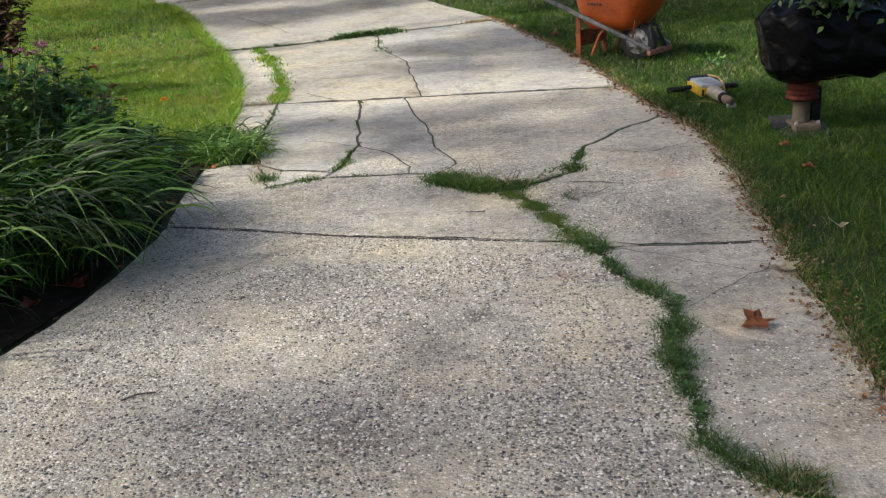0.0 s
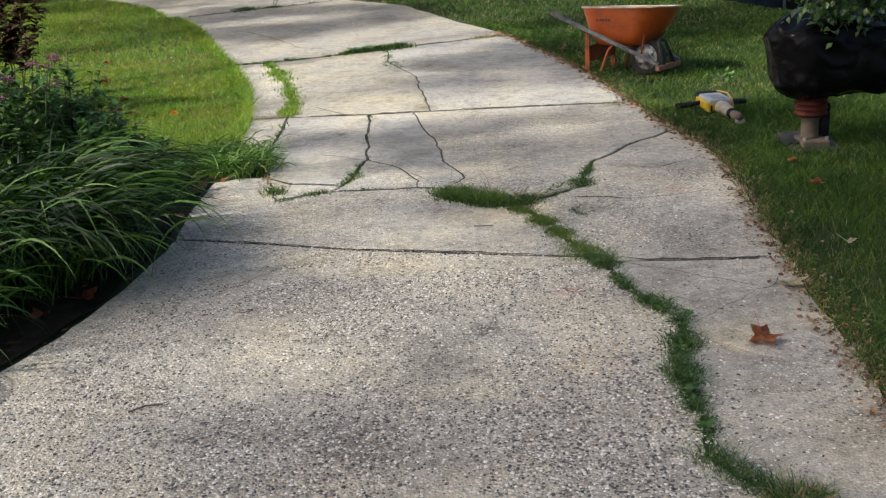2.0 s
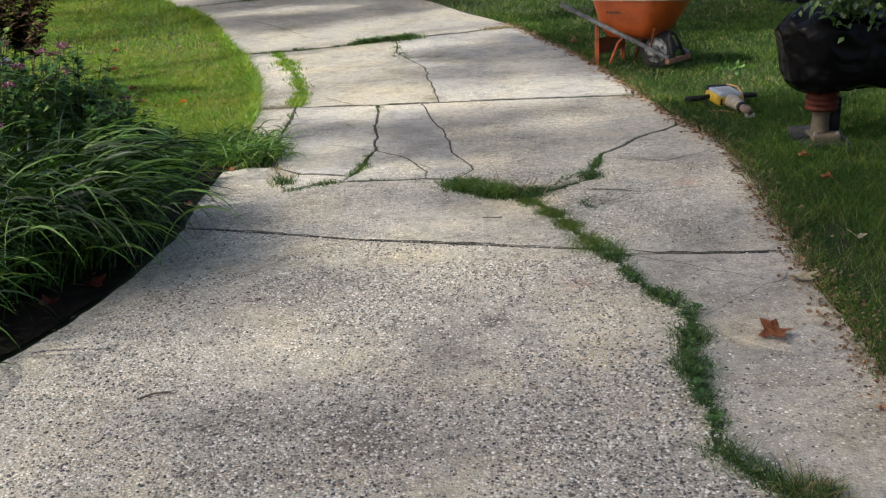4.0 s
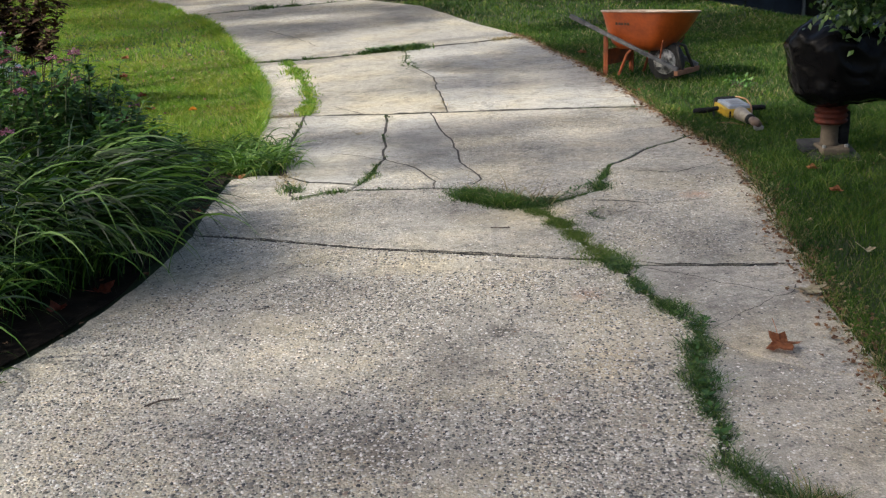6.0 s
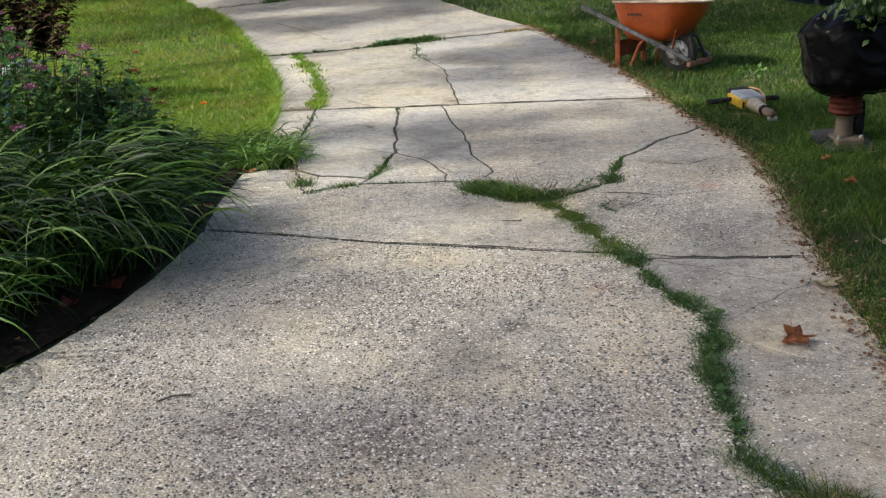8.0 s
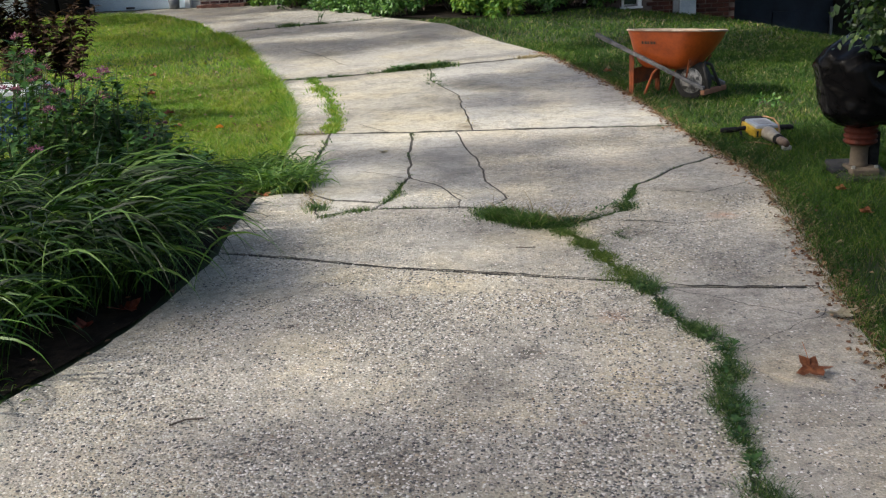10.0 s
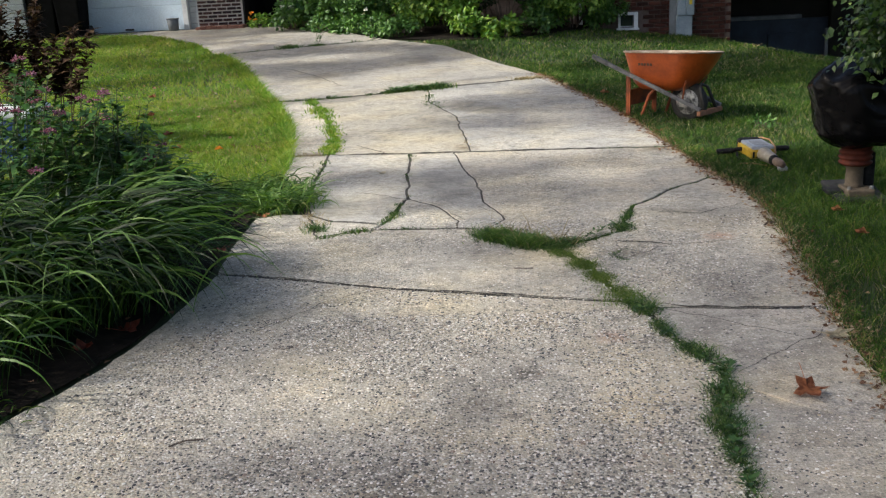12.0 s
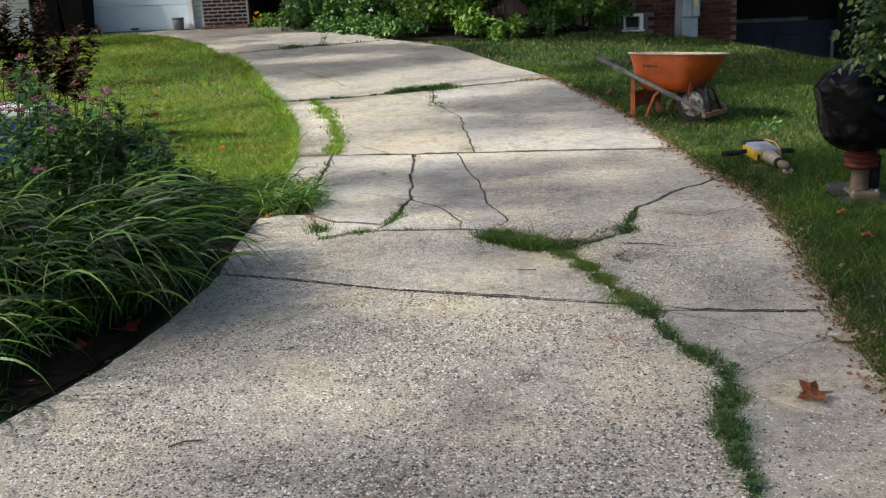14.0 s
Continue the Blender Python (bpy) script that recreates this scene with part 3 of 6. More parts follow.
def leaf_mesh(name, base, way, up, length, width, mat_, parent=None, label="", fold=0.25):
    """Many leaves in one mesh: base points, ways, upper sides, lengths and widths."""
    n = len(base)
    way = unit(way)
    side = unit(np.cross(way, up))
    nor = np.cross(side, way)
    L, W = np.asarray(length).reshape(-1, 1), np.asarray(width).reshape(-1, 1)
    mid = base + way * L * 0.45
    v = np.stack([base, mid + side * W + nor * W * fold, mid - side * W + nor * W * fold,
                  base + way * L - nor * L * 0.12, mid], 1).reshape(-1, 3)
    f = np.array([[0, 4, 1], [0, 2, 4], [1, 4, 3], [4, 2, 3]])
    F = (np.arange(n)[:, None, None] * 5 + f[None]).reshape(-1, 3)
    ob = arrays(name, v, F, mat_)
    if parent is not None:
        ob.parent = parent
        ob.matrix_parent_inverse = parent.matrix_world.inverted()
    return tagged(ob, label, kind="stuff" if n > 20 else "")


def blade_mesh(name, x, y, z, tall, wide, lean, mat_, bend=0.5):
    """Short grass blades standing at points."""
    n = len(x)
    a = rng.uniform(0, 2 * np.pi, n)
    t = rng.uniform(0, 2 * np.pi, n)
    s = np.stack([np.cos(t), np.sin(t), np.zeros(n)], -1) * np.asarray(wide).reshape(-1, 1)
    o = np.stack([np.cos(a), np.sin(a), np.zeros(n)], -1) * (np.asarray(lean) * tall).reshape(-1, 1)
    b = np.stack([x, y, z], -1)
    u = np.stack([np.zeros(n), np.zeros(n), tall], -1)
    m = b + u * 0.6 + o * (1 - bend) * 0.6
    tip = b + u + o
    v = np.stack([b - s, b + s, m - s * 0.7, m + s * 0.7, tip], 1).reshape(-1, 3)
    f = np.array([[0, 1, 3], [0, 3, 2], [2, 3, 4]])
    F = (np.arange(n)[:, None, None] * 5 + f[None]).reshape(-1, 3)
    return arrays(name, v, F, mat_)


def arch_blades(name, base, head, length, rise, wide, mat_, segs=8, parent=None, late=1.0, droop=(1.6, 2.9)):
    """Long blades that rise and arch over. head: compass angle of each."""
    n = len(base)
    k = np.linspace(0, 1, segs + 1)
    L, R = np.asarray(length)[:, None], np.asarray(rise)[:, None]
    ang = R - rng.uniform(*droop, n)[:, None] * k[None] ** late
    step = L / segs
    du, dz = np.cos(ang) * step, np.sin(ang) * step
    u = np.concatenate([np.zeros((n, 1)), np.cumsum(du[:, :-1], 1)], 1)
    w = np.concatenate([np.zeros((n, 1)), np.cumsum(dz[:, :-1], 1)], 1)
    hx, hy = np.cos(head)[:, None], np.sin(head)[:, None]
    c = np.stack([base[:, :1] + u * hx, base[:, 1:2] + u * hy, np.maximum(base[:, 2:3] + w, base[:, 2:3] + 0.004)], -1)
    taper = np.clip(np.minimum(0.65 + k * 1.2, (1 - k) * 2.4), 0.04, 1.0)[None, :, None] * np.asarray(wide)[:, None, None]
    roll = rng.normal(0, 0.75, (n, 1))
    side = np.stack([-hy * np.cos(roll), hx * np.cos(roll), np.sin(roll)], -1) * taper
    v = np.stack([c - side, c + side], 2).reshape(-1, 3)
    q = np.arange(segs)[:, None] * 2 + np.array([0, 1, 3, 2])[None]
    F = (np.arange(n)[:, None, None] * 2 * (segs + 1) + q[None]).reshape(-1, 4)
    ob = arrays(name, v, F, mat_, True)
    if parent is not None:
        ob.parent = parent
        ob.matrix_parent_inverse = parent.matrix_world.inverted()
    return tagged(ob, kind="stuff")


YR = (-4, 0, 2.05, 3.12, 4.3, 5.97, 6.57, 7.1, 8.2, 9.81, 11.15, 12.78, 13.95, 16.09, 17.39, 18.0, 19.4)
XR = (.9, 1.15, 1.30, 1.35, 1.45, 1.63, 1.62, 1.53, 1.42, 1.26, 1.0, .62, .02, -.87, -1.95, -2.3, -3.2)
YL = (6.4, 6.8, 8.42, 9.78, 11.53, 12.28, 14.7, 16.15, 17.8, 19.7, 20.6)
XL = (-1.66, -1.70, -1.88, -2.13, -2.68, -2.98, -3.83, -4.56, -5.3, -6.6, -7.6)

# lawn grass with sunlight put into its colour, for the left side
M_GRASS_SUNLIT = leafy("sunny_grass", [(0.0, (0.070, 0.160, 0.014)), (0.5, (0.155, 0.300, 0.026)), (0.88, (0.25, 0.38, 0.05)), (1.0, (0.40, 0.37, 0.14))], 0.5, 0.35, 0.3, (1.3, (1.3, 1.0, 1.0)))
# the same grass darkened for shade, lighter noise patches standing for sun
M_GRASS_SHADED = leafy("lawn_grass", [(0.0, (0.011, 0.034, 0.006)), (0.5, (0.027, 0.070, 0.011)), (0.90, (0.068, 0.132, 0.022)), (1.0, (0.16, 0.18, 0.06))], 0.55, 0.3, 0.2, (1.1, (1.9, 1.6, 1.2)))
M_WEED = leafy("crack_grass", [(0.0, (0.016, 0.045, 0.009)), (0.5, (0.042, 0.098, 0.018)), (0.88, (0.10, 0.18, 0.035)), (1.0, (0.28, 0.28, 0.11))], 0.55, 0.25)
M_TUFT = leafy("bright_tuft_grass", [(0.0, (0.03, 0.075, 0.012)), (0.5, (0.08, 0.165, 0.025)), (0.9, (0.15, 0.25, 0.045)), (1.0, (0.33, 0.33, 0.13))], 0.55, 0.3)
M_MOSSY = leafy("mossy_crack_grass", [(0.0, (0.04, 0.075, 0.010)), (0.5, (0.09, 0.15, 0.018)), (0.9, (0.15, 0.21, 0.03)), (1.0, (0.26, 0.24, 0.09))], 0.6, 0.25)
M_DRY = leafy("dry_grass", [(0.0, (0.16, 0.12, 0.06)), (0.6, (0.32, 0.25, 0.13)), (1.0, (0.42, 0.36, 0.22))], 0.7, 0.15)
M_LITTER = leafy("leaf_litter", [(0.0, (0.07, 0.035, 0.018)), (0.5, (0.20, 0.10, 0.05)), (0.8, (0.32, 0.19, 0.10)), (1.0, (0.42, 0.33, 0.22))], 0.8, 0.05)


def patches(x, y, scale, seed):
    """Soft random patches between 0 and 1 over the ground, scale of them to a metre."""
    g = np.random.default_rng(seed).uniform(0, 1, (256, 256))
    u, v = np.asarray(x) * scale + 500, np.asarray(y) * scale + 500
    i, j = np.floor(u).astype(int), np.floor(v).astype(int)
    a, b = smooth(u - i), smooth(v - j)
    i0, i1, j0, j1 = i % 256, (i + 1) % 256, j % 256, (j + 1) % 256
    return (g[i0, j0] * (1 - a) + g[i1, j0] * a) * (1 - b) + (g[i0, j1] * (1 - a) + g[i1, j1] * a) * b


def lawn(name, n, xlo, xhi, ylo, yhi, keep, mat_, label, tall=(0.020, 0.042), dry=0.05):
    """Mown grass: small clumps of leaning blades with thin spots between, and withered blades among them."""
    x, y = rng.uniform(xlo, xhi, n), rng.uniform(ylo, yhi, n)
    clump = 0.6 * patches(x, y, 9.0, 3) + 0.4 * patches(x, y, 3.1, 4)
    k = keep(x, y) & (rng.uniform(0, 1, n) < 0.45 + 0.9 * clump)
    x, y, clump = x[k], y[k], clump[k]
    t = rng.uniform(*tall, len(x)) * (0.45 + 1.0 * clump) * rng.choice([0.7, 1.0, 1.0, 1.25], len(x))
    w = np.clip(0.00034 * y, 0.0015, 0.006)
    old = rng.uniform(0, 1, len(x)) < dry * (0.3 + 5.0 * np.maximum(0, patches(x, y, 1.3, 5) - 0.42))
    for pick, m, words in ((~old, mat_, label), (old, M_DRY, "withered straw-coloured blades in the lawn")):
        ob = blade_mesh(name, x[pick], y[pick], height(x[pick], y[pick]) - 0.02, t[pick] + 0.018, w[pick], rng.uniform(0.3, 1.9, pick.sum()), m)
        tagged(ob, words, "grass", kind="stuff")


def right_of(x, y):
    return (x > np.interp(y, YR, XR) + 0.015 * np.sin(y * 19) + 0.01) & (x < 0.62 * y + 1.2) & ~((y > 16.9 + 0.55 * np.maximum(0, x)) & (x < 2.2))


def left_of(x, y):
    xl = np.interp(y, YL, XL)
    bed = (x > -4.0) & (y < np.interp(x, (-4.0, -2.7, -2.35, -1.7), (7.9, 7.6, 7.0, 6.7)))
    return (x < xl + 0.02 * np.sin(y * 17)) & ~bed & (x > -0.66 * y - 1.0)


lawn("lawn_grass", 190000, 1.1, 4.5, 1.0, 8.0, right_of, M_GRASS_SHADED, "green mown lawn grass beside the driveway", (0.028, 0.055), 0.03)
lawn("lawn_grass", 190000, 0.0, 9.0, 8.0, 14.0, right_of, M_GRASS_SHADED, "green lawn with dry patches under the wheelbarrow")
lawn("lawn_grass", 90000, -2.5, 11.0, 14.0, 20.5, right_of, M_GRASS_SHADED, "green lawn below the brick house")
lawn("lawn_grass", 150000, -6.5, -1.5, 6.6, 12.0, left_of, M_GRASS_SUNLIT, "sunlit yellow-green lawn with a few fallen leaves", dry=0.06)
lawn("lawn_grass", 170000, -14.0, -2.4, 12.0, 20.9, left_of, M_GRASS_SUNLIT, "sunlit yellow-green lawn in front of the garage")

lawn("lawn_grass", 25000, 1.0, 7.0, -5.0, 1.0, lambda x, y: x > np.interp(y, YR, XR), M_GRASS_SHADED, "green mown lawn grass at the street end", (0.04, 0.08))
lawn("lawn_grass", 40000, -11.0, -2.6, -5.0, 9.0, lambda x, y: (x < -4.6) | ((y < 0) & (x < -2.7 + 0.11 * y)), M_GRASS_SUNLIT, "green lawn beyond the planting bed", (0.04, 0.08))

# longer grass that leans over the driveway's edge
def fringe(name, n, f, ylo, yhi, side, tall, mat_, label):
    y = rng.uniform(ylo, yhi, n)
    x = f(y) + side * rng.uniform(-0.03, 0.10, n)
    t = rng.uniform(0.5, 1.0, n) * tall
    ob = blade_mesh(name, x, y, height(x, y) - 0.02, t + 0.015, np.clip(0.0005 * y, 0.0018, 0.007), rng.uniform(0.4, 1.8, n), mat_)
    return tagged(ob, label, "grass", kind="stuff")


fringe("edge_grass", 5000, lambda y: np.interp(y, YR, XR), 1.5, 13.0, 1, 0.08, M_GRASS_SHADED, "unmown grass along the driveway edge")
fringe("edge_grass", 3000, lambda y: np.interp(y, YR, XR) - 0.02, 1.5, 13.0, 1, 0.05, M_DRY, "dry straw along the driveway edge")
fringe("edge_grass", 4500, lambda y: np.interp(y, YL, XL) + 0.02, 6.5, 16.0, -1, 0.10, M_GRASS_SUNLIT, "bright grass leaning over the driveway edge")

# planting beds
def bed(name, pts, lift, label):
    bm = bmesh.new()
    f = bm.faces.new([bm.verts.new((x, y, 0)) for x, y in pts])
    bmesh.ops.triangulate(bm, faces=[f])
    bmesh.ops.subdivide_edges(bm, edges=bm.edges[:], cuts=7, use_grid_fill=True)
    for v in bm.verts:
        v.co.z = hz(v.co.x, v.co.y) - 0.02 + lift + 0.02 * noise.noise(v.co * 3.0)
    return tagged(part(name, bm, M_SOIL), label, "planting bed", kind="structure")


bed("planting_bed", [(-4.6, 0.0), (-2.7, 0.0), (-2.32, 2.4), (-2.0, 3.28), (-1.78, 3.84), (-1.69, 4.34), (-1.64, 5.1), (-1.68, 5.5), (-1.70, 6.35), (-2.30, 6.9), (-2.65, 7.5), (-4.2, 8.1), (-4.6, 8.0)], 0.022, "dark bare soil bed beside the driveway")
bed("planting_bed", [(-4.9, 21.38), (-3.3, 19.5), (-2.35, 18.1), (-1.95, 17.5), (-0.9, 16.7), (0.3, 17.0), (1.9, 18.1), (1.9, 18.5), (1.4, 20.6), (-4.3, 20.6), (-4.6, 22.5), (-4.9, 22.5)], 0.03, "dark soil bed in front of the brick walls")

n = 900
mx, my = rng.uniform(-3.2, -1.66, n), rng.uniform(2.8, 7.3, n)
mk = mx < np.interp(my, (2.4, 3.3, 3.84, 4.34, 5.1, 6.3, 7.6), (-2.30, -1.98, -1.76, -1.68, -1.63, -1.69, -1.8))
mx, my = mx[mk], my[mk]
ms = rng.uniform(0.012, 0.045, len(mx))
tagged(leaf_mesh("leaf_litter", np.stack([mx, my, np.full(len(mx), -0.005)], -1), rng.normal(0, 1, (len(mx), 3)) * [1, 1, 0.3], np.tile([0, 0, 1.0], (len(mx), 1)), ms, ms * 0.35, M_LITTER),
       "dark dead leaves on the soil bed", "leaf litter", kind="stuff")

# grass and weeds in the cracks
def crack_grass(line, n, spread, tall, mat_=M_WEED, label="tufts of grass growing in a driveway crack", wide=0.0022, lean=0.9, gaps=-1.0):
    pts = np.array([(p[0], p[1]) for p in line])
    i = rng.integers(0, len(pts) - 1, n)
    k = rng.uniform(0, 1, (n, 1))
    p = pts[i] * (1 - k) + pts[i + 1] * k
    p = p[np.array([noise.noise(Vector((q[0] * 9, q[1] * 5, 4.1))) > gaps for q in p])]
    n = len(p)
    clump = np.array([0.52 + 0.60 * max(0.0, 0.5 + 1.7 * noise.noise(Vector((q[0] * 8, q[1] * 8, 1.7)))) for q in p])
    p = p + rng.normal(0, 1, (n, 2)) * spread * clump[:, None]
    t = tall * rng.uniform(0.35, 1.0, n) * clump
    w = np.maximum(wide, 0.00055 * p[:, 1])
    ob = blade_mesh("crack_grass", p[:, 0], p[:, 1], height(p[:, 0], p[:, 1]) - 0.01, t, w, rng.uniform(0.3, 1.6, n) * lean, mat_)
    return tagged(ob, label, "grass", kind="stuff")


def rosettes(name, spots, n, size, mat_, label):
    """Low broad-leaved weeds."""
    b, w, l = [], [], []
    for x, y, r in spots:
        for k in range(n):
            a = rng.uniform(0, 6.28)
            d = rng.uniform(0, 0.4) * r
            b.append((x + d * math.cos(a), y + d * math.sin(a), hz(x, y) + rng.uniform(0.005, 0.03)))
            w.append((math.cos(a), math.sin(a), rng.uniform(0.0, 0.9)))
            l.append(size * rng.uniform(0.6, 1.2) * (0.6 + r * 2))
    l = np.array(l)
    ob = leaf_mesh(name, np.array(b), np.array(w), np.tile([0, 0, 1.0], (len(b), 1)), l, l * 0.27, mat_)
    return tagged(ob, label, "weed", kind="stuff")


M_BROAD = leafy("broad_weed", [(0.0, (0.024, 0.066, 0.015)), (0.6, (0.050, 0.115, 0.026)), (1.0, (0.11, 0.18, 0.045))], 0.5, 0.2)
crack_grass(c1a[8:], 6500, 0.028, 0.042, gaps=-0.42, wide=0.0016, lean=1.4)
crack_grass(c1a[:14], 700, 0.02, 0.04)
crack_grass(c1b, 4600, 0.027, 0.036, gaps=-0.35, wide=0.0016, lean=1.4)
crack_grass(c1c, 15000, 0.048, 0.026, M_MOSSY, label="short moss-like grass filling a driveway crack")
crack_grass([(-0.12, 5.70), (0.02, 5.56), (0.16, 5.45), (0.30, 5.44)], 11000, 0.078, 0.062, label="dense tuft of grass where two cracks meet", wide=0.0018, lean=1.5)
crack_grass([(-0.08, 5.66), (0.04, 5.54), (0.16, 5.46)], 4200, 0.062, 0.105, M_TUFT, "dense tuft of grass where two cracks meet", wide=0.0018, lean=1.1)
crack_grass([(-0.14, 5.76), (0.1, 5.56), (0.30, 5.46)], 70, 0.05, 0.20, M_DRY, "a few bent straw stalks in the tuft", wide=0.0012, lean=1.6)
crack_grass([(0.22, 5.38), (0.33, 5.16), (0.40, 4.98), (0.46, 4.80)], 6000, 0.034, 0.030, M_MOSSY, "short moss-like grass filling a driveway crack")
crack_grass(c3[:23], 1700, 0.014, 0.03)
crack_grass(c3[:13], 2000, 0.030, 0.032, lean=1.4)
crack_grass(c3[23:], 250, 0.008, 0.02)
crack_grass(c2c + c2d[1:6], 1200, 0.030, 0.045, gaps=-0.4)
crack_grass(c4b, 800, 0.025, 0.04, gaps=-0.05)
crack_grass(c4a, 420, 0.016, 0.03, gaps=0.05)
crack_grass(c2b, 160, 0.012, 0.03)
crack_grass(c2d[6:], 350, 0.05, 0.04, M_DRY, "dry straw in a driveway crack")
crack_grass(c7a, 3600, 0.046, 0.055, M_GRASS_SUNLIT, "bright grass strip in a driveway crack", gaps=-0.3)
crack_grass(c7b, 500, 0.03, 0.04, gaps=0.0)
crack_grass(c8[:12], 800, 0.035, 0.025)
crack_grass(c8[12:], 260, 0.035, 0.02, M_DRY, "dry weeds in a driveway crack")
crack_grass(j2a, 300, 0.05, 0.03, M_DRY, "dry weeds in a driveway joint")
crack_grass(j3a + j3b[1:], 2200, 0.030, 0.045, gaps=-0.1)
crack_grass([(-1.32, 11.86), (-1.0, 11.97), (-0.68, 12.08)], 1800, 0.06, 0.065, label="clover and grass mound at a driveway joint")
crack_grass(j3c[-5:], 600, 0.06, 0.05, M_DRY, "dry weeds at the end of a driveway joint")
crack_grass(j4, 250, 0.03, 0.05)
crack_grass([(0.80, 8.25), (1.05, 8.24), (1.32, 8.21)], 700, 0.030, 0.016, label="dark low weeds in a driveway joint")
crack_grass([(0.95, 8.22), (1.38, 8.16)], 160, 0.05, 0.014, M_LITTER, "brown litter caught in a driveway joint")
crack_grass([(0.62, 5.10), (0.56, 5.22), (0.64, 5.34)], 350, 0.02, 0.035)
crack_grass([(0.82, 2.38), (0.93, 2.36)], 420, 0.05, 0.12, label="pale grass tuft at the end of a crack", lean=1.2)
crack_grass([(0.82, 2.38), (0.93, 2.36)], 160, 0.05, 0.12, M_DRY, "dry straw tuft at the end of a crack", lean=1.2)
rosettes("weed", [(0.78, 3.72, 0.12), (0.84, 3.66, 0.08), (0.73, 3.10, 0.05), (0.75, 3.35, 0.05), (0.70, 2.92, 0.05), (0.80, 3.60, 0.10), (0.74, 3.45, 0.06), (0.70, 2.75, 0.06), (0.66, 4.02, 0.05), (0.58, 4.3, 0.05), (0.72, 3.25, 0.08), (0.70, 3.0, 0.06)], 14, 0.040, M_BROAD, "broad-leaved weeds in the driveway crack")
rosettes("weed", [(0.30 + 0.05 * k, 5.44 + 0.028 * k + 0.0035 * k * k, 0.07) for k in range(10)][:8], 20, 0.034, M_BROAD, "low clover-like weeds filling a driveway crack")
rosettes("weed", [(c[0], c[1], 0.05) for c in c1a[10::3] + c1b[::4]], 6, 0.028, M_BROAD, "low broad-leaved weeds in the driveway crack")
rosettes("weed", [(-1.15, 11.93, 0.2), (-0.98, 11.97, 0.2), (-0.82, 12.02, 0.15), (-1.28, 11.88, 0.15)], 40, 0.07, M_BROAD, "clover-like weeds at a driveway joint")


def tuft(at, n, length, label, mat_, spread=0.12, wide=0.0045):
    t = thing("grass_tuft", (at[0], at[1], hz(*at) - 0.03), label, "grass tuft")
    b = np.stack([rng.normal(at[0], spread, n), rng.normal(at[1], spread, n), np.full(n, hz(*at) - 0.03)], -1)
    arch_blades("foliage", b, rng.uniform(0, 6.28, n), rng.uniform(0.5, 1.0, n) * length, rng.uniform(1.0, 1.5, n), np.full(n, wide), mat_, 5, t)
    return t


tuft((-1.56, 6.62), 650, 0.36, "bright green grass tuft at the driveway corner", M_TUFT, 0.11)
tuft((-1.74, 6.98), 450, 0.32, "bright green grass tuft beside the driveway", M_TUFT, 0.13)
tuft((1.62, 3.35), 160, 0.20, "dark grass tuft at the driveway edge", M_GRASS_SHADED, 0.06, 0.003)
tuft((1.50, 2.75), 160, 0.22, "pale grass tuft at the driveway edge", M_DRY, 0.06, 0.002)

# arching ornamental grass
# near-black and bright blades put the clump's shade and highlights into the colour
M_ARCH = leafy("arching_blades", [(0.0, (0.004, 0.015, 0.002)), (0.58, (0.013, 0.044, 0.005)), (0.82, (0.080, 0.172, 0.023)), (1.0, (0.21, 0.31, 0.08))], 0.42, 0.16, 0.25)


def ornamental_grass(x, y, n, length, spread=0.13):
    """A fountain of blades: upright from the root, over the top in the last third, swept towards the driveway."""
    t = thing("ornamental_grass", (x, y, -0.03), "clump of long arching green grass blades in the soil bed", "ornamental grass", "ornamental grasses in the bed")
    b = np.stack([rng.normal(x, spread, n), rng.normal(y, spread, n), np.full(n, -0.03)], -1)
    out = np.arctan2(b[:, 1] - y, b[:, 0] - x) + rng.normal(0, 0.5, n)
    out = np.where(rng.uniform(0, 1, n) < 0.72, rng.normal(-0.30, 0.42, n), out)
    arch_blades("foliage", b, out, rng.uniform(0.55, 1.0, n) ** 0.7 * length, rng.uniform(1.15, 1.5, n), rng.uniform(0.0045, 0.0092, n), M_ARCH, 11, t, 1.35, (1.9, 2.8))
    return t


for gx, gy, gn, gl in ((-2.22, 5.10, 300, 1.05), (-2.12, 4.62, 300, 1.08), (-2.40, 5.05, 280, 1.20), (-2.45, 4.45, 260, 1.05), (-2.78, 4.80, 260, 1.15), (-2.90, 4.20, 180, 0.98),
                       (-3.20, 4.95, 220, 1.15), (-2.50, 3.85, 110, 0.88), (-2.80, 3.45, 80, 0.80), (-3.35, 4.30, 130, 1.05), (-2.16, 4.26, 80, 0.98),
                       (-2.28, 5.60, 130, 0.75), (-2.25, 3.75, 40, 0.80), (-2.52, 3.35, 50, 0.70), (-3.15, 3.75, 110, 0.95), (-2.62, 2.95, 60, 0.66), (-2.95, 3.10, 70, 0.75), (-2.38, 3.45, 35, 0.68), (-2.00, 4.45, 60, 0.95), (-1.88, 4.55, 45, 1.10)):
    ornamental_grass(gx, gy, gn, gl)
tuft((-2.12, 3.35), 160, 0.16, "low green grass at the driveway edge", M_GRASS_SHADED, 0.10, 0.003)
for tx, ty in ((-2.32, 3.05), (-2.42, 2.70), (-2.50, 2.85), (-2.22, 3.22)):
    tuft((tx, ty), 170, 0.17, "low green grass at the driveway edge", M_GRASS_SHADED, 0.10, 0.003)

